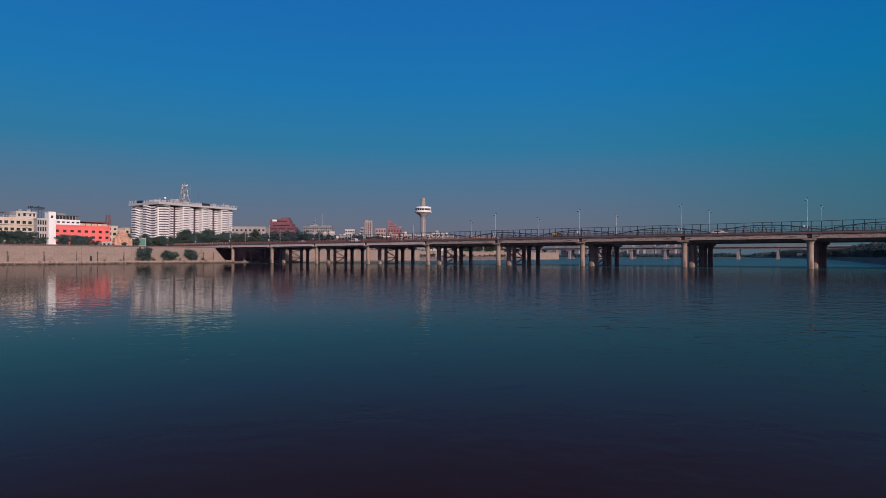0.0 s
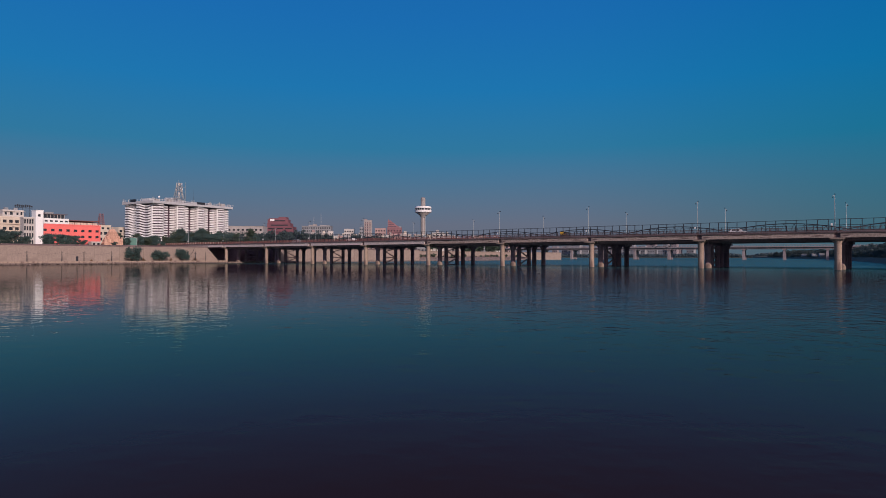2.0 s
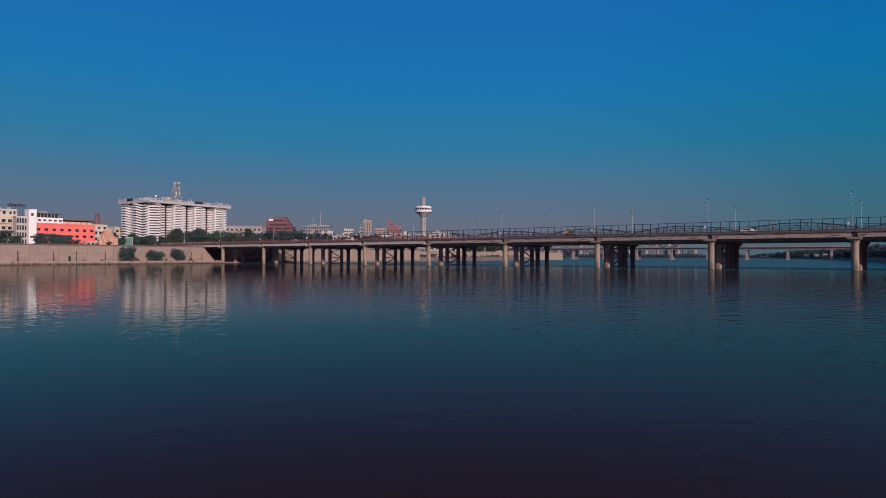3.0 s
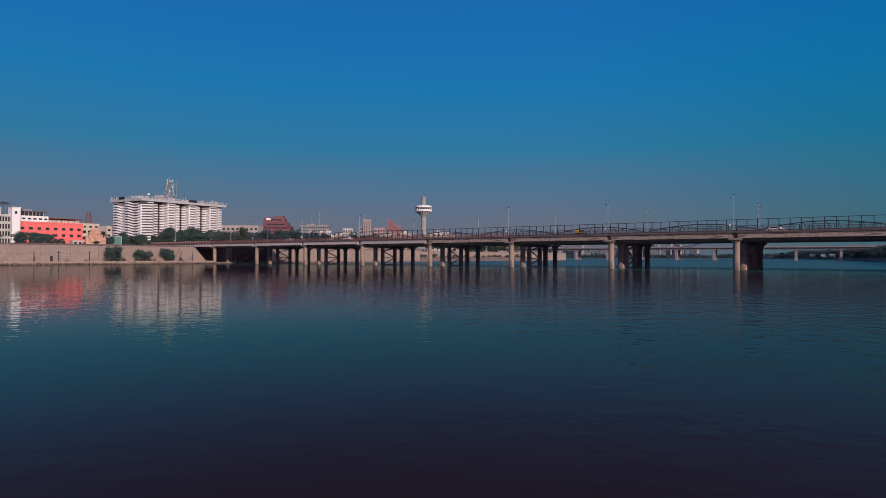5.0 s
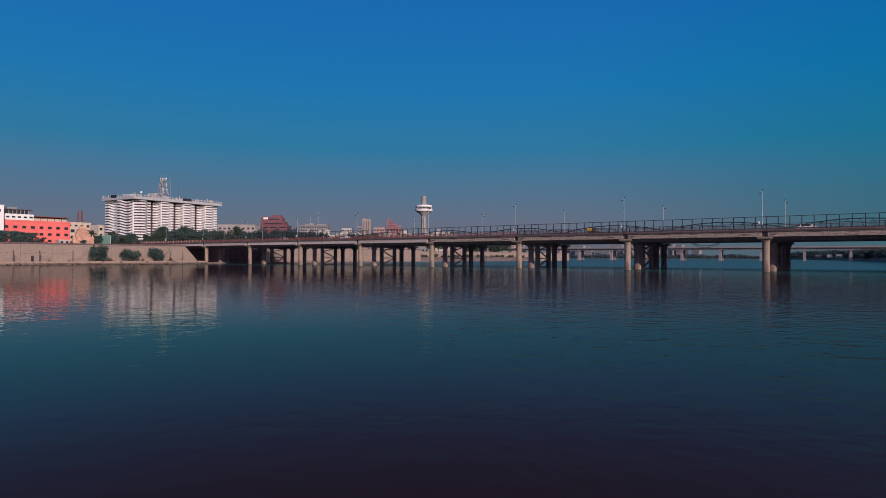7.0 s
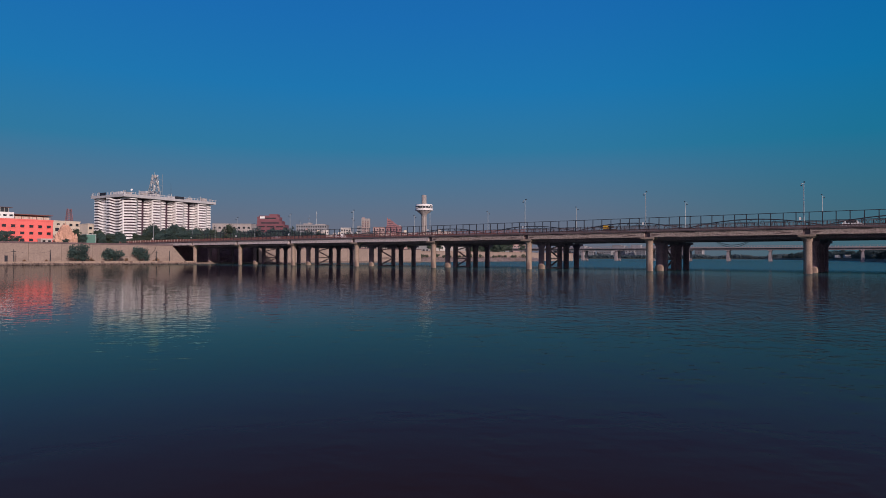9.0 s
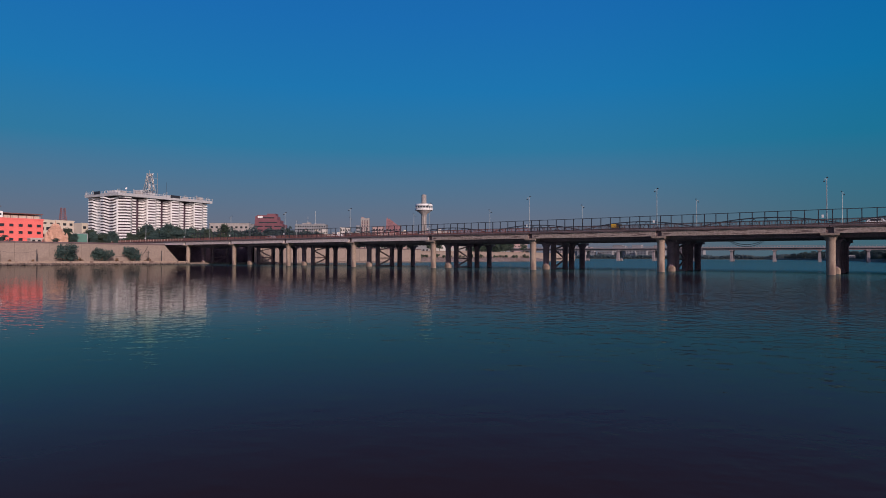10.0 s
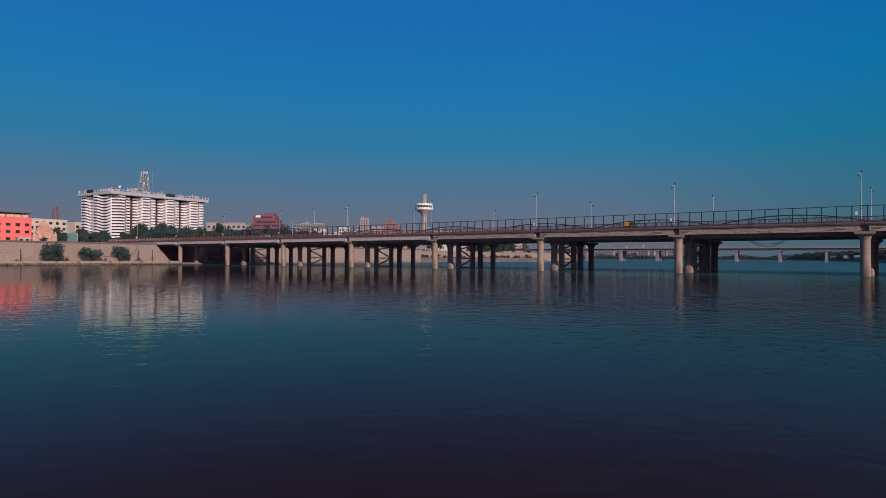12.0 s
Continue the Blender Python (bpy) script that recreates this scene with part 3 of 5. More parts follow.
# ---- trees and bushes ----
def crown_mesh(name, seed, rx, rz, lobes, leaves, size, mat, droop=0.0):
    rng = random.Random(seed)
    centres = []
    for _ in range(lobes):
        a, r, h = rng.uniform(0, math.tau), rng.uniform(0.2, 0.92), rng.uniform(-0.65, 0.8)
        centres.append((Vector((rx * r * math.cos(a) * (1 - 0.35 * abs(h)), rx * r * math.sin(a) * (1 - 0.35 * abs(h)), rz * h)), rng.uniform(0.2, 0.46)))
    verts, faces = [], []
    for _ in range(leaves):
        c, s = rng.choice(centres)
        d = Vector((rng.gauss(0, 1), rng.gauss(0, 1), rng.gauss(0, 0.8))).normalized() * rng.uniform(0.3, 1.3) ** 0.8
        p = c + Vector((d.x * rx * s, d.y * rx * s, d.z * rz * s - droop * rng.random()))
        q = Euler((rng.uniform(0, 3.14), rng.uniform(0, 3.14), rng.uniform(0, 6.28))).to_matrix()
        k, e = len(verts), size * rng.uniform(0.5, 1.3)
        for u, v in ((-0.5, -0.25), (0.0, -0.42), (0.55, 0.0), (0.05, 0.42), (-0.45, 0.22)):
            verts.append(p + q @ Vector((u * e, v * e, 0.12 * e * (u * u - 0.1))))
        faces.append((k, k + 1, k + 2, k + 3, k + 4))
    me = bpy.data.meshes.new(name)
    me.from_pydata(verts, [], faces)
    me.materials.append(mat)
    return me


def trunk_mesh(seed, height, radius, spread):
    rng = random.Random(seed)
    bm = nbm()
    lathe(bm, [(radius * 1.3, -0.3), (radius, 0.5), (radius * 0.8, height * 0.55)], 8)
    for _ in range(6):
        a = rng.uniform(0, math.tau)
        e = Vector((math.cos(a) * spread * rng.uniform(0.4, 0.8), math.sin(a) * spread * rng.uniform(0.4, 0.8), height * rng.uniform(0.8, 1.15)))
        bar(bm, (0, 0, height * rng.uniform(0.3, 0.52)), e, radius * 0.55)
    return mesh_of("trunk", bm, BARK)


TREE_KINDS = []
for seed, (rx, rz, lift, mat) in enumerate(((4.2, 2.6, 4.6, LEAF), (3.4, 3.4, 5.4, LEAF), (4.8, 2.4, 4.2, LEAF_DRY), (3.0, 2.6, 4.0, LEAF), (2.6, 3.8, 5.6, LEAF_DRY), (3.8, 2.5, 2.3, LEAF))):
    TREE_KINDS.append((trunk_mesh(seed, lift, 0.22, rx), crown_mesh("crown", seed + 20, rx, rz, *((14, 2300) if seed == 5 else (20, 3000)), 0.38, mat), lift))


def tree(kind, x, y, z, size=1.0, label="", group="trees on the west bank"):
    trunk, crown, lift = TREE_KINDS[kind % len(TREE_KINDS)]
    t = thing("tree", label or "dark green leafy broad tree on the city bank", "tree", group)
    t.matrix_basis = pose(x, y, z, 0, 0, (x * 37 + y * 91) % 360) @ Matrix.Diagonal((size, size, size, 1))
    part("trunk", trunk, None, t)
    place(part("crown", crown, None, t), 0, 0, lift)
    return t


FAR_CROWNS = [crown_mesh("far_crown", 90 + i, rx, rz, 14, 700, 0.66, LEAF) for i, (rx, rz) in enumerate(((4.2, 3.2), (3.4, 3.6), (3.8, 2.6)))]


def joined_trees(name, label, spots, mat):
    """Distant trees that run together: one object of crowns and trunks."""
    verts, faces = [], []
    rng = random.Random(len(spots))
    for x, y, z, size in spots:
        me = FAR_CROWNS[rng.randrange(3)]
        m = pose(x, y, z + 4.0 * size, 0, 0, rng.uniform(0, 360)) @ Matrix.Scale(size, 4)
        k = len(verts)
        verts.extend(m @ v.co for v in me.vertices)
        faces.extend([k + i for i in f.vertices] for f in me.polygons)
        k, r = len(verts), 0.2 * size
        for h in (-0.3, 4.5 * size):
            verts.extend(Vector((x + r * a, y + r * b, z + h)) for a, b in ((-1, -1), (1, -1), (1, 1), (-1, 1)))
        faces.extend([k + i, k + (i + 1) % 4, k + 4 + (i + 1) % 4, k + 4 + i] for i in range(4))
    me = bpy.data.meshes.new(name)
    me.from_pydata(verts, [], faces)
    me.materials.append(mat)
    tagged(new(name, me), label, "trees", kind="stuff")


def build_trees():
    rng = random.Random(4)
    # low spreading trees on the promenade behind the wall
    for x, y, s, k in ((-9, -80, 0.95, 5), (-8, -75.5, 1.0, 5), (-10, -71.0, 0.8, 5), (-9, -66.8, 0.95, 5), (-10, -63.2, 0.6, 5), (-10, -57.0, 0.66, 5), (-9, -53.4, 0.8, 5), (-10, -49.6, 0.74, 5), (-9, -46.6, 0.42, 5),
                       (-11, -77, 0.62, 0), (-12, -69.5, 0.62, 0), (-12, -55.5, 0.5, 0), (-12, -90, 0.8, 1), (-11, -100, 0.7, 5)):
        tree(k, x, y, 6.0, s, "low spreading dark green tree behind the riverside wall")
    for x, y, s, k in ((-49, -13.4, 0.45, 1), (-60, -3.0, 0.55, 1), (-33, -7.0, 0.36, 3), (-40, -6.5, 0.45, 3), (-43, -21.5, 0.34, 3), (-68, -13, 0.5, 0)):
        tree(k, x, y, 6.0, s, "dark green tree beside the bridge approach road")
    for k in range(70):
        x = -64 - rng.uniform(0, 44)
        y = -9 + rng.uniform(0, 1) * (36 + (-x - 64) * 0.9)
        tree(rng.randrange(5), x, y, 6.0, rng.uniform(0.75, 1.1) * (0.66 if y < 16 else 0.74 if y < 26 else 0.84) + (0.22 if y > 34 else 0), "dark green tree in the dense grove before the office block")
    for k in range(26):
        x = -34 - rng.uniform(0, 74)
        y = 28 + rng.uniform(0, 1) * (20 + (-x - 34) * 0.55)
        tree(rng.randrange(5), x, y, 6.0, rng.uniform(0.7, 1.1), "dark green tree in the dense grove before the office block")
    spots = [(-60 - rng.uniform(0, 120), 78 + rng.uniform(0, 85), 6.0, rng.uniform(1.1, 1.5)) for k in range(70)]
    spots += [(-120 - rng.uniform(0, 150), 150 + rng.uniform(0, 260), 6.0, rng.uniform(0.8, 1.15)) for k in range(24)]
    spots += [(-120 + rng.uniform(-14, 14), 104 + k * 2.4 + rng.uniform(-3, 3), 6.0, rng.uniform(1.3, 1.7)) for k in range(18)]
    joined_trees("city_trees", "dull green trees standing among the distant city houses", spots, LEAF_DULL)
    spots = [(-16 - rng.uniform(0, 40), 130 + k * 6 + rng.uniform(-4, 4), 6.0, rng.uniform(0.5, 0.85)) for k in range(20)]
    for k in range(70):
        y = 250 + rng.uniform(0, 380)
        spots.append((-14 - (y - 236) * 0.8 - rng.uniform(0, 40), y, 6.0, rng.uniform(0.7, 1.2)))
    spots += [(-7.0 - rng.uniform(0, 3), 122 + k * 4 + rng.uniform(-2, 2), 1.6, rng.uniform(0.16, 0.36)) for k in range(28)]
    joined_trees("bank_trees", "dusty green trees along the stony west bank upstream", spots, LEAF_DRY)
    spots = []
    for k in range(95):
        y = 30 + k * 9.0 + rng.uniform(-4, 4)
        spots.append((east_edge(y) + 2.5 + rng.uniform(0, 5), y, 0.6, rng.uniform(0.55, 0.85)))
        spots.append((east_edge(y) + 6 + rng.uniform(0, 7), y + 3, 2.0, rng.uniform(0.7, 1.0)))
        spots.append((east_edge(y) + 14 + rng.uniform(0, 14), y + 5, 3.0, rng.uniform(0.8, 1.15)))
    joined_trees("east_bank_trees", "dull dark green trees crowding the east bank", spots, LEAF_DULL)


build_trees()


def build_bushes():
    rng = random.Random(8)
    stems = []
    for _ in range(9):
        a, r = rng.uniform(0, math.tau), rng.uniform(0.4, 1.3)
        stems.append(mesh_of("stem", bar(nbm(), (0, 0, -0.1), (r * math.cos(a), r * math.sin(a), rng.uniform(1.6, 3.0)), 0.07), BARK))
    leaf = [crown_mesh("foliage", 60 + i, 2.4, 1.35, 15, 1900, 0.26, LEAF, 0.7) for i in range(3)]
    dry = crown_mesh("foliage", 70, 1.1, 1.0, 6, 260, 0.26, material("dry_brown_leaves", (0.20, 0.12, 0.08), 0.9, 0.4, 1.0))
    for i, (x, y, s) in enumerate(((-0.6, -35.3, 1.4), (-0.6, -25.6, 1.2), (-0.6, -16.8, 1.2))):
        b = thing("bush", "dense dark green bush rooted on the stone ledge", "bush", "bushes on the ledge")
        b.matrix_basis = pose(x, y, 0.45, 0, 0, i * 100) @ Matrix.Diagonal((s, s, 1.36 + 0.14 * (i == 0), 1))
        for me in stems:
            part("stem", me, None, b)
        place(part("foliage", leaf[i], None, b), 0, 0, 2.2)
    for i, (y, s) in enumerate(((-31.0, 0.9), (-21.4, 0.8), (-42.5, 0.6), (-11.8, 0.9), (-12.9, 0.5), (-47.5, 0.6))):
        b = thing("dry_shrub", "small dry brownish shrub on the stone ledge", "shrub", "dry shrubs on the ledge")
        b.matrix_basis = pose(-1.2, y, 0.45, 0, 0, i * 70) @ Matrix.Diagonal((s, s, s, 1))
        for me in stems[:5]:
            part("stem", me, None, b).scale = (0.5, 0.5, 0.45)
        place(part("foliage", dry, None, b), 0, 0, 1.1)


build_bushes()


# ---- poles and wires along the ledge ----
def build_poles():
    tall = mesh_of("post", lathe(nbm(), [(0.12, 0), (0.09, 3.6)], 8), STEEL)
    cross = mesh_of("cross_arm", box(nbm(), -0.05, 0.05, -0.5, 0.5, 3.0, 3.12), STEEL)
    ys = (-87.0, -75.8, -66.2, -56.9, -50.6, -42.2, -13.1, -9.0)
    for i, y in enumerate(ys):
        p = thing("mooring_pole", "thin dark pole standing on the stone ledge", "pole", "poles on the ledge")
        place(p, 0.8, y, 0.45)
        part("post", tall, None, p)
        if i in (4, 6):
            part("cross_arm", cross, None, p)
    for a, b in zip(ys[:5], ys[1:6]):
        bm = nbm()
        pts = [(0.82, a + (b - a) * k / 8, 0.45 + 3.2 - 0.9 * (1 - (k / 4 - 1) ** 2) * 0.6) for k in range(9)]
        for p, q in zip(pts, pts[1:]):
            bar(bm, p, q, 0.03)
        tagged(new("wire", mesh_of("wire", bm, STEEL)), "thin sagging wire strung between the ledge poles", "wire", "wires on the ledge")
    bm = nbm()
    pts = [(-2.9, -15.5 + 4.2 * k / 10, 2.2 + 3.2 * (k / 10) ** 3) for k in range(11)]
    pts = [(-2.9, -21.0, 2.2), (-2.9, -18.0, 2.2)] + pts
    for p, q in zip(pts, pts[1:]):
        bar(bm, p, q, 0.09)
    tagged(new("wall_pipe", mesh_of("wall_pipe", bm, STEEL)), "thin dark pipe bending up the retaining wall", "pipe")
    rng = random.Random(5)
    bm = nbm()
    for k in range(260):
        q = rng.uniform(0.05, 0.13)
        box(bm, -q, q, -q, q, -q * 0.7, q * 0.7, pose(rng.uniform(0.9, 1.9), rng.uniform(-90, 20), 0.45 + rng.uniform(-0.1, 0.05), rng.uniform(0, 50), rng.uniform(0, 50), rng.uniform(0, 90)))
    tagged(new("ledge_rubble", mesh_of("ledge_rubble", bm, LEDGE)), "dark loose rubble along the ledge edge", "rubble", kind="stuff")
    d = thing("service_door", "dark steel service door in the retaining wall", "door")
    place(d, -2.97, -51.1, 0.45)
    part("leaf", box(nbm(), 0, 0.07, -0.3, 0.3, 0, 2.0), STEEL, d)
    part("door_frame", box(nbm(), -0.02, 0.05, -0.38, 0.38, 0, 2.08), DECK_EDGE, d)


build_poles()


# ---- approach road behind the west abutment ----
def build_approach():
    a = thing("road", "asphalt bridge approach on a low embankment", "road", kind="structure")
    part("fill", box(nbm(), -78, -49, -1.4, 23.4, 5.0, 7.0), DECK_EDGE, a)
    part("surface", box(nbm(), -78, -49, 1.2, 20.8, 7.0, 7.08), ASPHALT, a)


build_approach()


# ---- white lobed office block ----
def build_office():
    o = thing("office_block", "white ribbed office block of lobed towers under one flat roof slab", "office building")
    place(o, -122.7, 35.1, 6.0, 97.2)
    # floors behind the white bands painted dark, for the shade between them
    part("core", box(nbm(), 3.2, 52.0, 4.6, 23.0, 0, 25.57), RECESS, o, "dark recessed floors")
    pitch, first = 1.41, 1.0

    def bay(w, kind):
        """Plan points with the step of the band at each: every lobe runs level, dips along a diagonal and runs on lower."""
        if kind == "front":
            return [(0.0, 3.7, -0.42), (0.0, 3.3, -0.42), (0.22 * w, 3.3, -0.42), (0.27 * w, 0.8, 0.42), (0.33 * w, 0.4, 0.42), (0.63 * w, 0.4, 0.42), (0.79 * w, 2.3, -0.45), (w, 2.3, -0.45), (w, 3.7, -0.42)]
        if kind == "corner":
            return [(3.0, 14.0, 0.42), (-0.4, 14.0, 0.42), (-0.4, 11.2, 0.42), (1.0, 8.6, -0.42), (1.0, 5.4, -0.42), (2.0, 3.4, 0.42), (4.2, 0.4, 0.42), (7.2, 0.4, 0.42), (9.0, 2.4, -0.45), (w, 2.4, -0.45), (w, 3.8, -0.42), (5.0, 6.0, 0.0)]
        return [(2.6, 25.8, 0.42), (0.2, 25.8, 0.42), (0.2, 22.6, 0.42), (1.7, 20.2, -0.42), (1.7, 15.8, -0.42), (4.0, 15.8, -0.42)]

    def band_mesh(pts, height):
        bm = nbm()
        a = [bm.verts.new((x, y, z)) for x, y, z in pts]
        b = [bm.verts.new((x, y, z + height)) for x, y, z in pts]
        k = len(pts)
        for i in range(k):
            bm.faces.new((a[i], a[(i + 1) % k], b[(i + 1) % k], b[i]))
        bmesh.ops.triangulate(bm, faces=[bm.faces.new(a[::-1]), bm.faces.new(b)])
        return mesh_of("white_band", bm, WHITE)

    for x0, w, kind in ((-0.3, 11.0, "corner"), (12.6, 11.6, "front"), (26.2, 11.6, "front"), (39.8, 13.2, "front"), (0.0, 9.0, "side")):
        outline = [(x0 + a, b, c) for a, b, c in bay(w, kind)]
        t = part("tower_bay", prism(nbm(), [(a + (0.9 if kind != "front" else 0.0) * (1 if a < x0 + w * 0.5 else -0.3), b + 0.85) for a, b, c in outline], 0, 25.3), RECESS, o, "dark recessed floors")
        band = band_mesh(outline, 0.73)
        for k in range(18):
            place(part("white_band", band, None, t, "white painted balcony band"), 0, 0, first + pitch * k - 0.6)
        fx, fy, _ = {"front": outline[3], "corner": outline[5], "side": outline[4]}[kind]
        part("fin", box(nbm(), fx - 0.12, fx + 0.28, fy - 0.12, fy + 0.9, 0, 25.3), WHITE, t, "white vertical fin")
    part("roof_slab", box(nbm(), -0.9, 53.7, -0.9, 27.0, 25.58, 27.0), ROOF_GREY, o, "grey overhanging roof slab")
    post = mesh_of("parapet_post", box(nbm(), -0.1, 0.1, -0.1, 0.1, 27.0, 28.1), ROOF_GREY)
    high = mesh_of("parapet_post", box(nbm(), -0.12, 0.12, -0.12, 0.12, 27.0, 29.2), ROOF_GREY)
    for k in range(28):
        place(part("parapet_post", high if k % 9 == 4 else post, None, o), -0.8 + k * 2.02, -0.8, 0)
    for k in range(1, 13):
        place(part("parapet_post", post, None, o), -0.8, -0.8 + k * 2.2, 0)
    part("rail", box(nbm(), -0.9, 54, -0.86, -0.74, 27.7, 27.85), ROOF_GREY, o)
    part("stair_head", box(nbm(), 16, 23, 7, 13, 27.0, 30.2), ROOF_GREY, o)
    loop_bm = nbm()
    for p, q in (((-0.7, 0, 27.0), (-0.7, 0, 28.4)), ((-0.7, 0, 28.4), (0.3, 0, 28.6)), ((0.3, 0, 28.6), (0.8, 0, 27.0))):
        bar(loop_bm, p, q, 0.12)
    loop = mesh_of("davit_frame", loop_bm, OFFWHITE)
    for k, (x, y) in enumerate(((-0.6, 26.0), (-0.6, 20.5), (-0.6, 9.0), (-0.4, -0.9), (8.0, -0.9), (16.5, -0.9), (24.0, -0.9), (36.5, -0.9), (43.0, -0.9), (50.5, -0.9))):
        place(part("davit_frame", loop, None, o, "pale window-cleaning davit"), x, y, 0, 90 if k < 3 else 0)
    for x, y, w, h in ((3.0, 1.5, 2.0, 1.2), (11.0, 2.0, 3.0, 1.6), (38.0, 2.0, 2.4, 1.3), (46.5, 1.5, 3.0, 1.7)):
        part("plant_unit", box(nbm(), x, x + w, y, y + 2, 27.0, 27.0 + h), PALE, o, "pale rooftop plant unit")
    part("louvre_panel", box(nbm(), -0.98, -0.8, 14.0, 19.0, 26.75, 28.2), STEEL, o, "dark louvre panel")
    part("louvre_panel", box(nbm(), 27.5, 33.0, -0.98, -0.8, 26.75, 28.1), STEEL, o, "dark louvre panel")
    part("stair_head", box(nbm(), 3, 8, 8, 14, 27.0, 28.8), ROOF_GREY, o)
    part("stair_head", box(nbm(), 30, 36, 8, 14, 27.0, 28.6), ROOF_GREY, o)
    # telecom mast
    m = thing("telecom_mast", "steel lattice telecom mast with pale antennas on the roof", "antenna mast")
    place(m, -127.8, 52.6, 33.0, 97.2)
    part("platform", box(nbm(), -1.8, 1.8, -1.8, 1.8, 0, 1.2), ROOF_GREY, m)
    for sx in (-1, 1):
        for sy in (-1, 1):
            part("leg", bar(nbm(), (sx * 1.9, sy * 1.9, 1.2), (sx * 0.55, sy * 0.55, 9.5), 0.22), GALV, m)
    bm = nbm()
    for k in range(7):
        s, z = 1.9 - 1.35 * k / 7, 1.2 + 8.3 * k / 7
        s2, z2 = 1.9 - 1.35 * (k + 1) / 7, 1.2 + 8.3 * (k + 1) / 7
        for a, b in (((-s, -s), (s2, -s2)), ((s, -s), (s2, s2)), ((s, s), (-s2, s2)), ((-s, s), (-s2, -s2))):
            bar(bm, (*a, z), (*b, z2), 0.1)
            bar(bm, (a[0], a[1], z), (b[0] / s2 * s, b[1] / s2 * s, z), 0.1)
    part("lattice", bm, GALV, m)
    part("spike", bar(nbm(), (0, 0, 9.3), (0, 0, 10.8), 0.12), GALV, m)
    part("side_pole", bar(nbm(), (2.4, 0.3, 0.0), (2.4, 0.3, 8.8), 0.14), GALV, m)
    part("side_pole", bar(nbm(), (4.2, 0.3, 0.0), (4.2, 0.3, 10.2), 0.12), GALV, m)
    for z in (2.5, 5.0, 7.5):
        part("stay", bar(nbm(), (0, 0.3, z), (4.2, 0.3, z + 0.3), 0.08), GALV, m)
    rng = random.Random(3)
    ant = mesh_of("antenna", box(nbm(), -0.14, 0.14, -0.1, 0.1, -0.55, 0.55), OFFWHITE)
    dish = mesh_of("dish", lathe(nbm(), [(0.1, -0.15), (0.5, 0.0), (0.55, 0.1)], 12), WHITE)
    for k in range(24):
        a, z = rng.uniform(0, 6.28), rng.uniform(2.5, 9.6)
        q = 2.3 - 0.15 * z
        place(part("antenna", ant, None, m, "pale panel antenna"), q * math.cos(a), q * math.sin(a), z, k * 40)
    for k in range(9):
        a, z = -2.6 + k * 0.5, 2.2 + (k * 2.3) % 7
        d = part("dish", dish, None, m, "white dish antenna")
        d.matrix_basis = pose(1.5 * math.cos(a), 1.5 * math.sin(a), z, 90, 0, k * 25)
    m.scale = (1.15, 1.15, 1.2)
    # small whip mast and dish
    w = thing("roof_aerial", "white satellite aerial on a short pole on the roof", "antenna")
    place(w, -126.5, 40.5, 33.0)
    part("pole", bar(nbm(), (0, 0, 0), (0, 0, 2.6), 0.12), GALV, w)
    d = part("dish", dish, None, w)
    d.matrix_basis = pose(0.1, -0.1, 2.6, 70, 0, 40) @ Matrix.Scale(1.0, 4)
    for x, y, h in ((-128.5, 62.0, 8.2), (-131, 58, 6.6), (-124.2, 37.0, 2.4)):
        a = thing("whip_aerial", "slim steel whip aerial on the office roof", "antenna", "aerials on the roof")
        place(a, x, y, 33.0)
        part("pole", lathe(nbm(), [(0.07, 0), (0.03, h)], 6), STEEL, a)
        part("base", box(nbm(), -0.3, 0.3, -0.3, 0.3, 0, 0.25), ROOF_GREY, a)


build_office()


# ---- generic building with window openings on the faces towards the river ----
def building(name, label, x, y, z0, rz, w, d, h, mat, rows, cols, side_cols, group="", win=(1.5, 1.3), roofmat=None, sill=True, first=1.0, pitch=None):
    """Local x runs along the face to the river (width w), local y goes back (depth d)."""
    b = thing(name, label, "building", group)
    place(b, x, y, z0, rz)
    pitch = pitch or (h - 0.4) / max(rows, 1)
    ww, wh = win
    part("wall", box(nbm(), 0, w, 0, d, 0, h), mat, b)
    part("parapet", box(nbm(), -0.15, w + 0.15, -0.15, d + 0.15, h, h + 0.5), roofmat or mat, b)
    frame_bm = nbm()
    box(frame_bm, -ww / 2 - 0.12, ww / 2 + 0.12, -0.16, 0.0, -0.14, 0.0)
    box(frame_bm, -ww / 2 - 0.12, ww / 2 + 0.12, -0.30, 0.0, wh, wh + 0.16)
    box(frame_bm, -ww / 2 - 0.12, -ww / 2, -0.10, 0.0, 0.0, wh)
    box(frame_bm, ww / 2, ww / 2 + 0.12, -0.10, 0.0, 0.0, wh)
    fr = mesh_of("window_frame", frame_bm, mat)
    pane = mesh_of("window", box(nbm(), -ww / 2, ww / 2, -0.03, 0.0, 0.0, wh), GLASS)
    for r in range(rows):
        z = first + r * pitch
        for c in range(cols):
            o = place(part("window", pane, None, b, "dark window"), (c + 0.5) * w / cols, -0.006, z)
            part("window_frame", fr, None, o)
        for c in range(side_cols):
            o = place(part("window", pane, None, b, "dark window"), -0.006, (c + 0.5) * d / side_cols, z, -90)
            part("window_frame", fr, None, o)
    return b


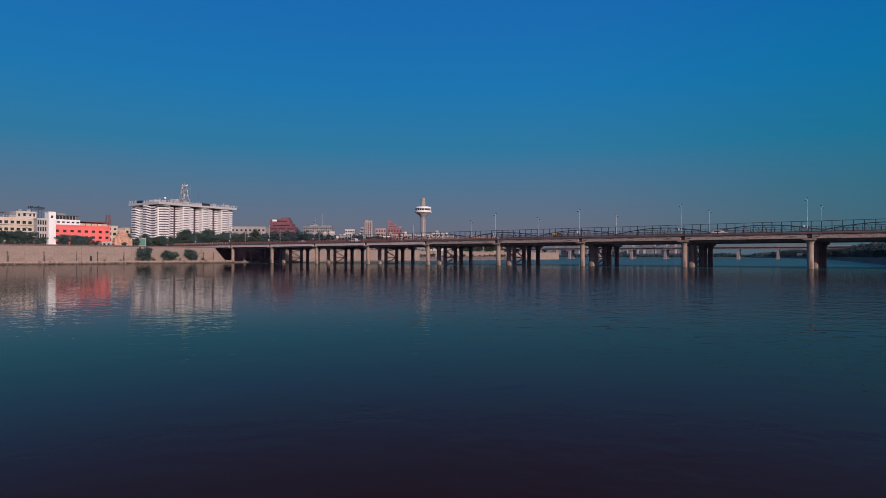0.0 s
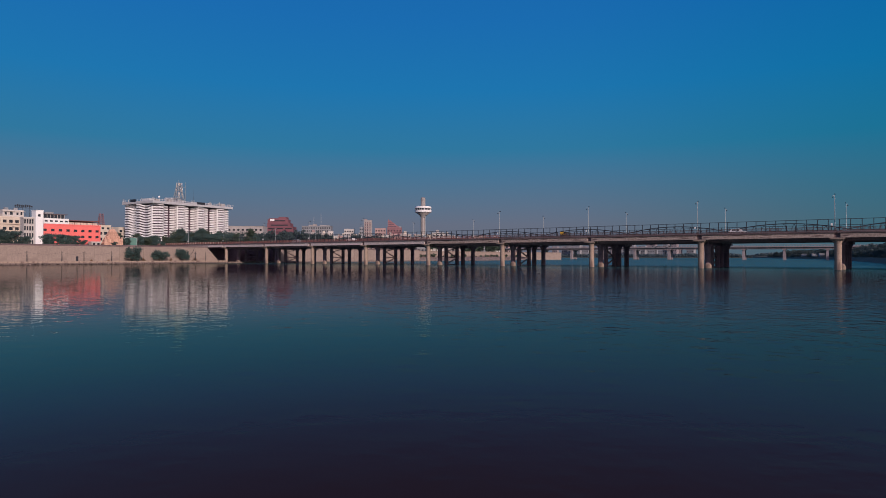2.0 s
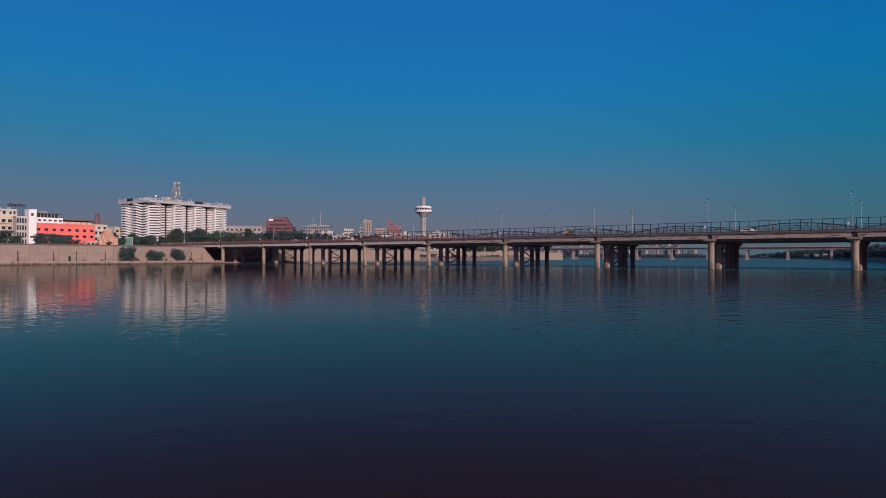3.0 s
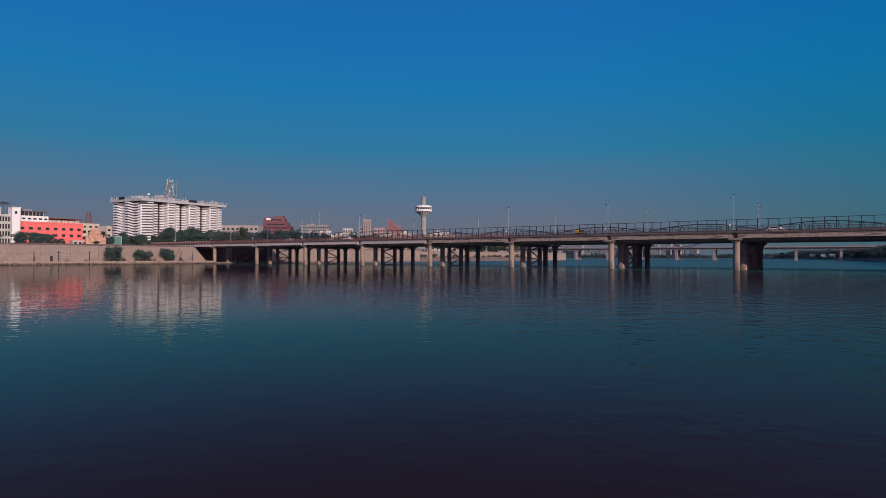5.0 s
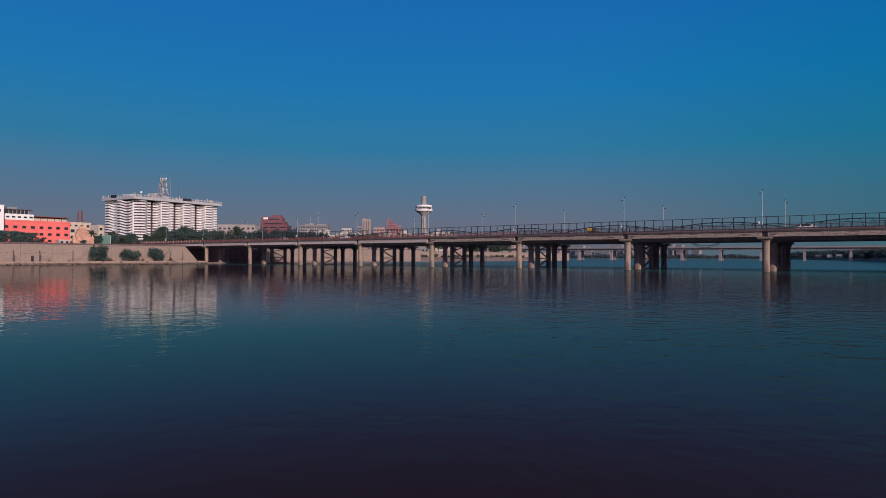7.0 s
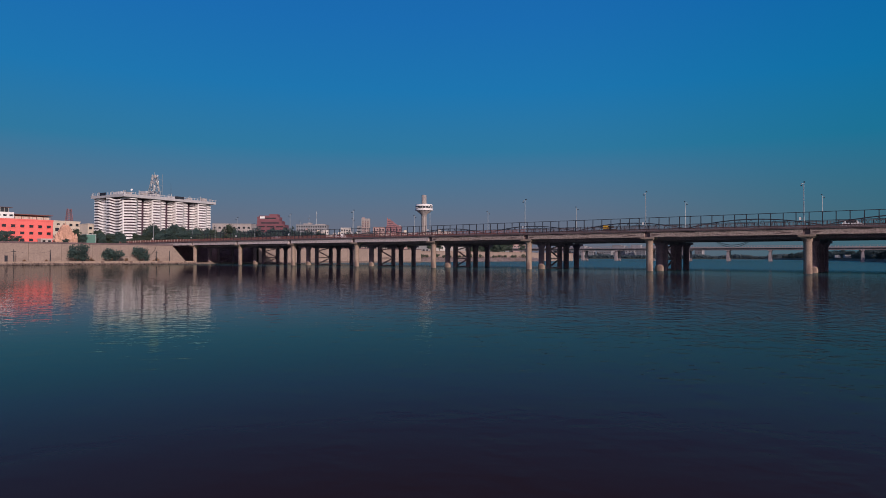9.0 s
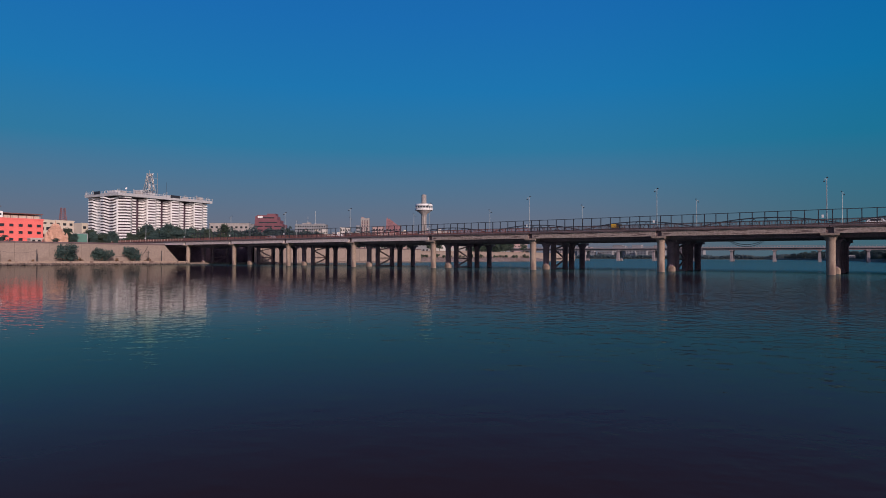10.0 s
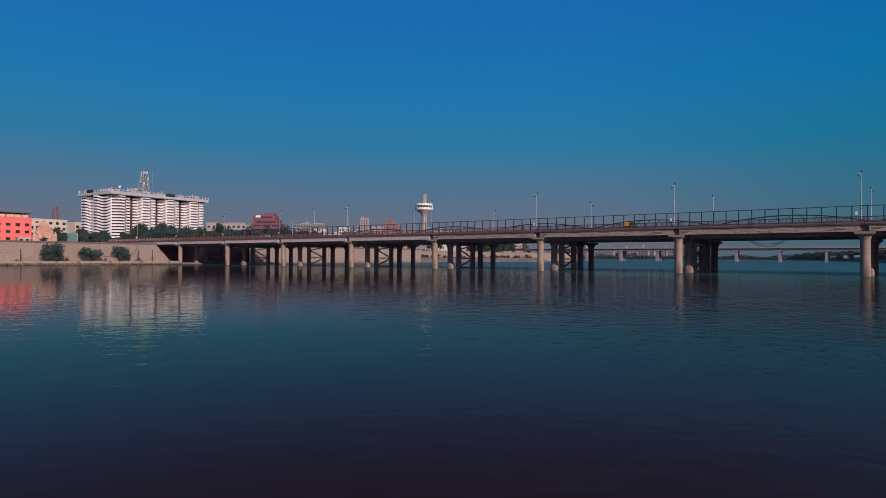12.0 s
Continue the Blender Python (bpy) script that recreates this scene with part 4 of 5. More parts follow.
def build_west_city():
    # coral block and its neighbours behind the wall
    c = building("coral_building", "bright coral-red three-storey block with dark windows", -62.0, -40.5, 6.0, 90, 22.0, 15, 8.75, CORAL, 3, 8, 0, win=(1.25, 0.95), first=1.5, pitch=2.4)
    part("roof_canopy", box(nbm(), 9.8, 22.2, 0.5, 12, 10.75, 11.0), RUST, c, "dark red sheet roof")
    part("roof_wall", box(nbm(), 9.9, 21.6, 2.2, 11, 8.76, 10.4), CREAM, c, "cream roof storey")
    for k in range(6):
        part("canopy_post", bar(nbm(), (10.1 + 2.3 * k, 0.8, 9.2), (10.1 + 2.3 * k, 0.8, 10.8), 0.15), RUST, c)
    part("upper_storey", box(nbm(), 0.3, 9.8, -0.3, 9, 9.254, 11.4), WHITE, c, "white upper storey")
    part("terrace_glazing", box(nbm(), 0.8, 8.4, 0.3, 8, 11.4, 12.9), GLASS, c, "dark terrace glazing")
    for k in range(7):
        part("terrace_post", box(nbm(), 0.85 + 1.22 * k, 1.03 + 1.22 * k, 0.05, 0.25, 11.4, 12.9), PALE, c)
    part("terrace_canopy", box(nbm(), 0.4, 9.4, -0.2, 8.4, 12.9, 13.12), DECK_EDGE, c, "dark terrace canopy")
    part("roof_store", box(nbm(), 2.5, 5.5, 3, 7, 13.12, 14.0), GREYISH, c, "grey roof shed")
    for k in range(5):
        part("window", box(nbm(), 1.2 + 1.8 * k, 2.2 + 1.8 * k, -0.34, -0.28, 10.0, 10.6), GLASS, c, "small dark window")
    for k in range(9):
        part("roof_rail_post", bar(nbm(), (10.0 + 1.4 * k, 0.3, 9.2), (10.0 + 1.4 * k, 0.3, 10.1), 0.09), GALV, c)
    t = thing("stair_tower", "white plastered stair tower with one small dark window", "tower")
    place(t, -58.5, -43.5, 6.0, 90)
    part("shaft", box(nbm(), 0, 2.6, 0, 4, 0, 13.9), WHITE, t)
    w = part("window", box(nbm(), 0.8, 1.6, -0.05, 0.02, 11.6, 12.6), GLASS, t, "dark window")
    part("cap", box(nbm(), -0.1, 2.7, -0.1, 4.1, 13.9, 14.1), WHITE, t)
    b = building("white_block", "off-white ribbed low block beside the stair tower", -60, -47.0, 6.0, 90, 3.4, 3.4, 10.9, OFFWHITE, 4, 4, 0, win=(0.55, 1.7), first=1.0)
    b = building("cream_building", "cream four-storey house with a row of dark windows", -74, -68.5, 6.0, 90, 29, 16, 11.6, CREAM, 4, 14, 0, win=(1.25, 1.15), first=1.2, pitch=2.8)
    part("roof_room", box(nbm(), 19.9, 27.2, 3, 10, 12, 14.9), OFFWHITE, b, "off-white roof room")
    part("roof_room", box(nbm(), 17.6, 19.89, 3.5, 9, 12, 13.2), PALE, b, "pale roof tank room")
    for k, (u, v) in enumerate(((20.6, 0.7), (22.4, 0.9), (24.6, 0.7), (26.0, 0.6))):
        part("window", box(nbm(), u, u + v, 2.94, 3.02, 12.9, 13.9 + 0.3 * (k % 2)), GLASS, b, "small dark window")
    part("roof_sunshade", box(nbm(), 19.6, 27.5, 2.4, 3.0, 14.2, 14.32), CREAM, b)
    for u in (21.0, 24.2):
        part("water_tank", box(nbm(), u, u + 1.3, 4.5, 5.8, 14.9, 15.8), GREYISH, b, "grey roof water tank")
    for z in (3.6, 6.3, 9.1):
        part("sunshade", box(nbm(), -0.2, 29.2, -0.7, 0.0, z, z + 0.14), CREAM, b, "cream sunshade slab")
    for k in range(9):
        part("air_conditioner", box(nbm(), 1.9 + 2.89 * k, 2.6 + 2.89 * k, -0.45, -0.02, 2.2 + (k * 5 % 3) * 2.75, 2.75 + (k * 5 % 3) * 2.75), PALE, b)
    for x0, q in ((2.0, 1.1), (7.5, 0.9), (12.5, 1.3)):
        part("water_tank", lathe(nbm(), [(0.7 * q, 12.1), (0.72 * q, 13.1), (0.3 * q, 13.6)], 10, x0, 4.0), RECESS, b, "dark plastic water tank")
    for k in range(14):
        part("parapet_post", box(nbm(), 0.1 + 1.2 * k, 0.25 + 1.2 * k, 0.0, 0.15, 12.1, 12.9), CREAM, b)
    part("roof_canopy", box(nbm(), 9.0, 16.0, 1.0, 6.0, 14.0, 14.15), RUST, b, "rusty roof canopy")
    for k in range(4):
        part("canopy_post", box(nbm(), 9.2 + 2.2 * k, 9.32 + 2.2 * k, 1.1, 1.22, 12.1, 14.0), RUST, b)
    g = thing("hoarding_frame", "dark steel roof hoarding frame on thin legs", "hoarding")
    place(g, -79, -43.9, 18.1, 90)
    for k in range(5):
        part("leg", bar(nbm(), (0.2 + k * 1.25, 0, 2.8 if k < 2 else 0), (0.2 + k * 1.25, 0, 5.2), 0.10), STEEL, g)
    for k in range(9):
        part("sign_bar", box(nbm(), 0.72 * k, 0.5 + 0.72 * k, -0.08, 0.06, 4.3, 4.95 + 0.35 * (k * 3 % 4) / 3), STEEL, g, "dark sign bar")
    part("slat", box(nbm(), -0.1, 6.3, -0.03, 0.03, 4.7, 4.8), STEEL, g)
    part("slat", box(nbm(), -0.1, 6.3, -0.05, 0.05, 3.9, 4.05), STEEL, g)
    # temple
    te = thing("temple", "pink sandstone temple with a stepped tower", "temple")
    place(te, -51.5, -18.5, 6.0, 76)
    tiers = ((3.7, 0.0, 1.7), (3.2, 1.7, 2.9), (2.6, 2.9, 3.9), (2.0, 3.9, 4.9), (1.45, 4.9, 5.8), (0.9, 5.8, 6.5))
    for s, z0, z1 in tiers:
        bm = nbm()
        box(bm, -s, s, -s, s, z0, z1 - 0.25)
        box(bm, -s - 0.2, s + 0.2, -s - 0.2, s + 0.2, z1 - 0.25, z1)
        for k in range(5):
            u = -s + (k + 0.5) * 2 * s / 5
            for sx, sy in ((u, -s), (u, s), (-s, u), (s, u)):
                lathe(bm, [(0.36, z1), (0.42, z1 + 0.2), (0.25, z1 + 0.45), (0.05, z1 + 0.65)], 6, sx * 0.94, sy * 0.94)
        part("tier", bm, SANDSTONE, te)
    part("finial", lathe(nbm(), [(0.6, 6.45), (0.8, 6.6), (0.6, 6.9), (0.2, 7.2), (0.07, 8.2)], 12), SANDSTONE, te)
    part("doorway", box(nbm(), -0.6, 0.6, -3.76, -3.6, 0, 1.3), RECESS, te, "dark doorway")
    for sx, h in ((-3.3, 0.9), (-1.5, 0.7), (1.5, 0.7), (3.3, 0.9)):
        part("turret", lathe(nbm(), [(0.55, 0.0), (0.55, 2.6 * h), (0.68, 3.0 * h), (0.45, 3.6 * h), (0.08, 4.6 * h)], 8, sx, -3.3), SANDSTONE, te)
    te.scale = (0.88, 0.88, 1.03)
    # pale houses behind the temple
    building("pale_house", "pale cream flat-roofed house behind the temple", -84, -14.5, 6.0, 92, 9, 9, 8.2, CREAM, 3, 4, 0)
    building("pale_house", "large pale cream flat-roofed block behind the temple", -170, 16.0, 6.0, 95, 19, 12, 14.4, CREAM, 5, 6, 0)
    building("pale_house", "small cream roof house", -160, 34.0, 6.0, 95, 8, 8, 13.0, CREAM, 4, 3, 0)
    l = thing("lattice_tower", "rusty red lattice tower on a roof behind the temple", "tower")
    place(l, -173, 30.0, 20.95)
    bm = nbm()
    for k in range(6):
        for sx, sy in ((-1, -1), (1, -1), (1, 1), (-1, 1)):
            s, s2 = 1.3 - 0.09 * k, 1.3 - 0.09 * (k + 1)
            bar(bm, (sx * s, sy * s, k * 1.1), (sx * s2, sy * s2, k * 1.1 + 1.1), 0.26)
            bar(bm, (sx * s, sy * s, k * 1.1), (-sy * s2, sx * s2, k * 1.1 + 1.1), 0.2)
    part("lattice", bm, HAZY_RED, l)
    part("foot", box(nbm(), -1.5, 1.5, -1.5, 1.5, -0.1, 0.12), DARK_RUST, l)
    # billboard
    s = thing("billboard", "teal-green blank billboard on two posts behind the wall", "billboard")
    place(s, -55, -9.2, 6.0, 62)
    part("board", box(nbm(), -2.1, 2.1, -0.1, 0.1, 1.2, 4.2), GREEN_SIGN, s)
    part("border", box(nbm(), -2.25, 2.25, -0.06, 0.12, 1.05, 4.35), GALV, s)
    for sx in (-1.5, 1.5):
        part("post", bar(nbm(), (sx, 0.2, 0), (sx, 0.2, 4.2), 0.16), STEEL, s)
    # low shelters on the promenade
    building("kiosk", "small off-white kiosk on the promenade", -57, -24.0, 6.0, 90, 3.4, 3, 2.0, OFFWHITE, 1, 2, 0, win=(0.9, 0.9), first=1.0)


build_west_city()


# ---- skyline behind the bridge ----
def build_skyline():
    A = 40.0
    red = building("red_office", "dull red stepped office block with dark window bands", -207.0, 172.0, 6.0, A, 20.5, 16, 20, REDBRICK, 7, 3, 0, win=(5.4, 0.8), first=1.6)
    part("upper_storey", box(nbm(), 0, 18.3, 1, 14, 20.4, 23.4), REDBRICK, red)
    part("upper_storey", box(nbm(), 0, 16.2, 2, 13, 23.4, 26.4), REDBRICK, red)
    part("upper_storey", box(nbm(), 8.6, 14.8, 3, 12, 26.4, 28.4), REDBRICK, red)
    part("upper_storey", box(nbm(), 1.0, 8.59, 3, 12, 26.4, 27.3), REDBRICK, red)
    for z in (21.2, 24.8):
        part("window", box(nbm(), 3.0, 16.5 if z < 24 else 14.0, 0.9 if z < 24 else 1.9, 1.3 if z < 24 else 2.3, z, z + 0.9), GLASS, red, "dark window band")
    part("sign", box(nbm(), 2.0, 5.5, 1.7, 1.95, 25.0, 26.6), WHITE, red, "small white roof sign")
    building("long_block", "long pale flat-roofed block behind trees", -195, 128, 6.0, A, 26, 14, 18.3, PALE, 5, 8, 3)
    gr = building("grey_block", "wide weathered grey-white block of flats", -320.5, 301.5, 6.0, A, 31, 16, 29, GREYISH, 9, 13, 0, win=(1.3, 1.5))
    for x0, x1, z1 in ((7.0, 11.0, 30.6), (11.5, 15.0, 31.4), (19.0, 29.0, 30.2)):
        part("roof_storey", box(nbm(), x0, x1, 2, 10, 29.5, z1), PALE, gr)
    building("white_cube", "small off-white flat-roofed block", -271, 317, 6.0, A, 10, 9, 25, OFFWHITE, 7, 4, 0, win=(1.6, 1.4))
    pk = building("slim_tower", "slim pink-beige tower with vertical dark strips", -241.5, 316.5, 6.0, A, 8.0, 7, 33, PALE, 0, 0, 0)
    for x0 in (1.0, 3.4, 5.8):
        part("strip", box(nbm(), x0, x0 + 0.9, -0.06, 0.02, 3, 31.5), RECESS, pk, "dark window strip")
        for z in range(11):
            part("balcony", box(nbm(), x0 - 0.3, x0 + 1.2, -0.7, -0.08, 3.5 + 2.6 * z, 4.3 + 2.6 * z), PINK, pk)
    part("roof_shed", box(nbm(), 0.5, 3.0, 1, 4, 33.5, 34.6), PINK, pk)
    building("grey_slab", "grey narrow slab beside the slim tower", -245, 314, 6.0, A, 3.5, 6, 26, GREYISH, 8, 2, 0)
    building("pink_block", "pale pink flat-roofed block of flats", -234, 325, 6.0, A, 11, 10, 25, PINK, 7, 4, 0)
    gb = building("gabled_block", "dull red stepped block with a peaked end on the skyline", -228, 337, 6.0, A, 15, 10, 26, HAZY_RED, 6, 5, 0)
    bm = nbm()
    ends = []
    for y0 in (0.5, 8.5):
        ends.append([bm.verts.new((px, y0, pz)) for px, pz in ((0.6, 26.5), (0.6, 33.0), (1.2, 35.2), (2.2, 33.6), (3.6, 33.8), (5.0, 32.2), (6.8, 31.4), (9.0, 29.2), (12.4, 27.4), (12.4, 26.5))])
    for i in range(10):
        bm.faces.new((ends[0][i], ends[0][(i + 1) % 10], ends[1][(i + 1) % 10], ends[1][i]))
    bm.faces.new(ends[0][::-1])
    bm.faces.new(ends[1])
    part("sloping_roof", bm, HAZY_RED, gb, "ragged sloping dull red roof")
    for k in range(3):
        part("window_band", box(nbm(), 1.2, 9.5 - 2.6 * k, 0.44, 0.52, 27.2 + 1.9 * k, 27.9 + 1.9 * k), RECESS, gb, "dark window band")
    part("roof_shed", box(nbm(), 12.0, 14.5, 1.0, 6, 26.4, 27.8), GREYISH, gb)
    # revolving restaurant tower
    t = thing("observation_tower", "pale concrete tower with a white disc-shaped restaurant", "tower")
    place(t, -243.0, 414.0, 6.0)
    part("shaft", lathe(nbm(), [(2.4, 0), (2.2, 30), (2.2, 48)], 20), PALE, t, "pale ribbed shaft", True)
    for k in range(8):
        a = math.tau * k / 8
        part("rib", box(nbm(), 2.0, 2.8, -0.35, 0.35, 0, 43.4, pose(0, 0, 0, 0, 0, math.degrees(a))), PALE, t)
    part("cone", lathe(nbm(), [(2.6, 41.2), (3.8, 43.4), (8.2, 46.7), (8.2, 47.0)], 32), PALE, t, "", True)
    part("lower_rim", lathe(nbm(), [(8.4, 46.8), (9.7, 47.2), (9.8, 49.4), (9.0, 49.6)], 36), WHITE, t, "white rim", True)
    part("glazing", lathe(nbm(), [(8.8, 49.5), (8.8, 51.6)], 36), GLASS, t, "dark glass band")
    part("upper_rim", lathe(nbm(), [(9.4, 51.6), (9.7, 52.0), (9.0, 53.8), (3.0, 54.2)], 36), WHITE, t, "white roof rim", True)
    part("top_shaft", lathe(nbm(), [(2.7, 54.0), (2.7, 64.0), (1.6, 64.4)], 16), PALE, t, "pinkish top shaft")
    for k in range(18):
        a = math.tau * k / 18
        part("mullion", box(nbm(), 8.7, 9.1, -0.15, 0.15, 49.5, 51.7, pose(0, 0, 0, 0, 0, math.degrees(a))), WHITE, t)
    # radio masts
    for x, y, h in ((-313, 322, 44), (-319, 317, 39)):
        m = thing("radio_mast", "thin steel radio mast on the skyline", "mast", "skyline masts")
        place(m, x, y, 6.0)
        part("pole", lathe(nbm(), [(0.32, 0), (0.14, h)], 6), GALV, m)
        part("cross_arm", box(nbm(), -1.2, 1.2, -0.1, 0.1, h - 3, h - 2.6), GALV, m)
    # low city fabric
    rng = random.Random(12)
    mats = (PALE, GREYISH, CREAM, PINK, OFFWHITE, PALE)
    kinds = ("pale weathered low city house", "grey weathered low city house", "cream low city house", "pinkish low city house", "off-white weathered low city house", "pale plain low city house")
    for k in range(60):
        y = rng.uniform(120, 560)
        x = -120 - rng.uniform(0, 200) - max(0, (y - 300)) * 0.2
        i = rng.randrange(6)
        building("city_house", kinds[i], x, y, 6.0, A + rng.uniform(-8, 8), rng.uniform(9, 18), rng.uniform(8, 12), rng.uniform(6.5, 13.5), mats[i], 3, 4, 0, "low city houses")
    for k in range(64):
        y = rng.uniform(215, 470)
        x = -115 - rng.uniform(0, 150) - max(0, (y - 300)) * 0.25
        i = rng.randrange(6)
        h = rng.uniform(9, 17)
        b = building("city_house", kinds[i], x, y, 6.0, A + rng.uniform(-12, 12), rng.uniform(6, 13), rng.uniform(7, 10), h, mats[i], 2, 3, 0, "low city houses", first=h - 5.4, pitch=2.7)
        if k % 2 == 0:
            part("stair_head", box(nbm(), 3.2, 5.4, 1.5, 4.5, h + 0.3, h + 2.6), mats[(i + 2) % 6], b)
        if k % 3 == 0:
            part("water_tank", box(nbm(), 1, 3, 2, 4, h + 0.3, h + 2.0), mats[(i + 1) % 6], b)
    for k in range(20):
        i = (k * 5 + k // 3) % 6
        h = rng.uniform(13.5, 18.5)
        b = building("city_house", kinds[i], -206 + rng.uniform(-7, 7), 218 + k * 7.6 + rng.uniform(-2, 2), 6.0, A + rng.uniform(-10, 10), rng.uniform(4.5, 8.5), 6, h, mats[i], 2, 3, 0, "low city houses", win=(0.9, 1.0), first=h - 5.0, pitch=2.6)
        part("stair_head", box(nbm(), 0.6, 2.6, 1.5, 4.0, h + 0.3, h + rng.uniform(1.4, 2.8)), mats[(i + 3) % 6], b)
    for k in range(26):
        y = rng.uniform(-160, 30)
        x = -105 - rng.uniform(10, 160)
        if -185 < x < -110 and y > 5:
            continue
        i = rng.randrange(6)
        building("city_house", kinds[i], x, y, 6.0, 90 + rng.uniform(-6, 6), rng.uniform(9, 16), rng.uniform(8, 12), rng.uniform(6, 10), mats[i], 3, 4, 0, "low city houses")


build_skyline()


# ---- upstream bank and second bridge ----
def build_upstream():
    rng = random.Random(21)
    bm = nbm()
    ys = [118 + 6 * k for k in range(21)]
    rows = []
    for y in ys:
        w = noise.noise((0.05 * y, 0, 0)) * 2
        rows.append([bm.verts.new((x + noise.noise((y * 0.3, x, 3)) * 0.5, y, z + noise.noise((y * 0.4, x, 7)) * 0.25)) for x, z in ((-12 + w, 2.6), (-10.5 + w, 2.4), (-8 + w, 2.1), (-6 + w, 1.7), (-4 + w, 1.2), (-2 + w, 0.6), (0 + w, -0.4), (2 + w, -3.5))])
    for a, b in zip(rows, rows[1:]):
        for i in range(len(a) - 1):
            bm.faces.new((a[i], a[i + 1], b[i + 1], b[i]))
    feet = [bm.verts.new((v.co.x, v.co.y, -4.5)) for v in rows[0]]
    for i in range(len(feet) - 1):
        bm.faces.new((feet[i], feet[i + 1], rows[0][i + 1], rows[0][i]))
    tagged(new("trim", mesh_of("stone_bank", bm, RIPRAP)), "pale rough stone bank sloping to the water", "bank", kind="structure")
    bm = nbm()
    for k in range(700):
        y = rng.uniform(119, 236)
        f = rng.random()
        x, z = -8 + 7.8 * f, 2.1 - 2.1 * f
        s = rng.uniform(0.12, 0.38)
        box(bm, -s, s, -s * 0.8, s * 0.8, -s * 0.6, s * 0.6, pose(x, y, z, rng.uniform(0, 60), rng.uniform(0, 60), rng.uniform(0, 90)))
    tagged(new("boulders", mesh_of("boulders", bm, RIPRAP)), "pale loose boulders on the stone bank", "boulders", kind="stuff")

    up = thing("wall_upstream", "buff concrete retaining wall above the stony bank", "retaining wall", kind="structure")
    part("wall_core", box(nbm(), -12.4, -11.2, 118.3, 300, -4, 5.3), WALL_CONCRETE, up)
    me = mesh_of("concrete_panel", box(nbm(), -0.1, 0.1, 0.05, 7.95, 1.5, 5.2), WALL_CONCRETE)
    for k in range(15):
        place(part("concrete_panel", me, None, up), -11.08, 119 + 8 * k, 0)
    part("coping", box(nbm(), -12.5, -10.85, 118.3, 300, 5.3, 5.5), COLUMN, up)
    part("return_wall", box(nbm(), -11.2, -3.2, 118.0, 118.29, -4, 5.6), WALL_CONCRETE, up)

    b = thing("far_bridge", "pale concrete road bridge farther up the river", "bridge")
    place(b, -33.7, 363.0, 0, math.degrees(math.atan2(3.1, 27.2)))
    L = math.hypot(27.2, 3.1)
    deck = mesh_of("deck_slab", box(nbm(), 0, L, 0, 16, 9.5, 10.3), FAR_CONCRETE)
    gird = mesh_of("girder", box(nbm(), 0, L, 1.8, 2.4, 8.1, 9.5), FAR_CONCRETE)
    rail = mesh_of("rail", box(nbm(), 0, L, 0.0, 0.25, 11.1, 11.3), FAR_CONCRETE)
    bm = nbm()
    for i in range(14):
        box(bm, i * L / 14, i * L / 14 + 0.3, 0.02, 0.22, 10.3, 11.1)
    bal = mesh_of("balusters", bm, FAR_CONCRETE)
    pier_bm = nbm()
    for y in (3.0, 13.0):
        lo = [(-1.2, y - 2.0), (1.2, y - 2.0), (1.2, y + 2.0), (-1.2, y + 2.0)]
        hi = [(-0.7, y - 1.4), (0.7, y - 1.4), (0.7, y + 1.4), (-0.7, y + 1.4)]
        a = [pier_bm.verts.new((*p, -4)) for p in lo]
        c = [pier_bm.verts.new((*p, 7.4)) for p in hi]
        for i in range(4):
            pier_bm.faces.new((a[i], a[(i + 1) % 4], c[(i + 1) % 4], c[i]))
        pier_bm.faces.new(c)
        pier_bm.faces.new(a[::-1])
    pier = mesh_of("pier", pier_bm, FAR_CONCRETE)
    head = mesh_of("pier_head", box(nbm(), -1.3, 1.3, 0.8, 15.2, 7.4, 8.1), FAR_CONCRETE)
    for k in range(-3, 13):
        d = place(part("deck_slab", deck, None, b), k * L, 0, 0)
        part("girder", gird, None, d)
        place(part("girder", gird, None, d), 0, 11.8, 0)
        part("rail", rail, None, d)
        part("balusters", bal, None, d)
        p = place(part("pier", pier, None, b), k * L, 0, 0)
        part("pier_head", head, None, p)
    # far bank across the bend
    rng = random.Random(33)
    mats = (GREYISH, FAR_CONCRETE, GREYISH, GREYISH)
    for k in range(30):
        x = -440 + k * 10 + rng.uniform(-5, 5)
        building("far_house", "dull grey block far up the river", x, 1075 + rng.uniform(-10, 60), 5.6, rng.uniform(-6, 6), rng.uniform(9, 20), 12, rng.uniform(9, 24), mats[rng.randrange(4)], 3, 3, 0, "far riverside blocks", win=(1.6, 1.5))
    for k in range(3):
        y = 560 + k * 46
        building("bank_house", "low grey shed on the east bank", east_edge(y) + 4, y, 2.6, 90 + rng.uniform(-20, 20), rng.uniform(4, 7), 5, 2.4, GREYISH, 1, 3, 0, "sheds on the east bank", win=(0.9, 0.9))
    verts, faces = [], []
    for k in range(34000):
        x, y = rng.uniform(-480, 420), 990 + rng.uniform(-10, 30)
        z = 0.5 + min(abs(rng.gauss(0, 1)), 1.6) * 5.0 * (0.7 + 0.5 * noise.noise((x * 0.03, 0, 0)))
        s = rng.uniform(0.6, 1.4)
        i = len(verts)
        q = Euler((rng.uniform(0, 3), rng.uniform(0, 3), rng.uniform(0, 6))).to_matrix()
        for u, v in ((-1, -0.6), (1, -0.5), (0.8, 0.7), (-0.7, 0.8)):
            verts.append(Vector((x, y, z)) + q @ Vector((u * s, v * s, 0)))
        faces.append((i, i + 1, i + 2, i + 3))
    me = bpy.data.meshes.new("far_woods")
    me.from_pydata(verts, [], faces)
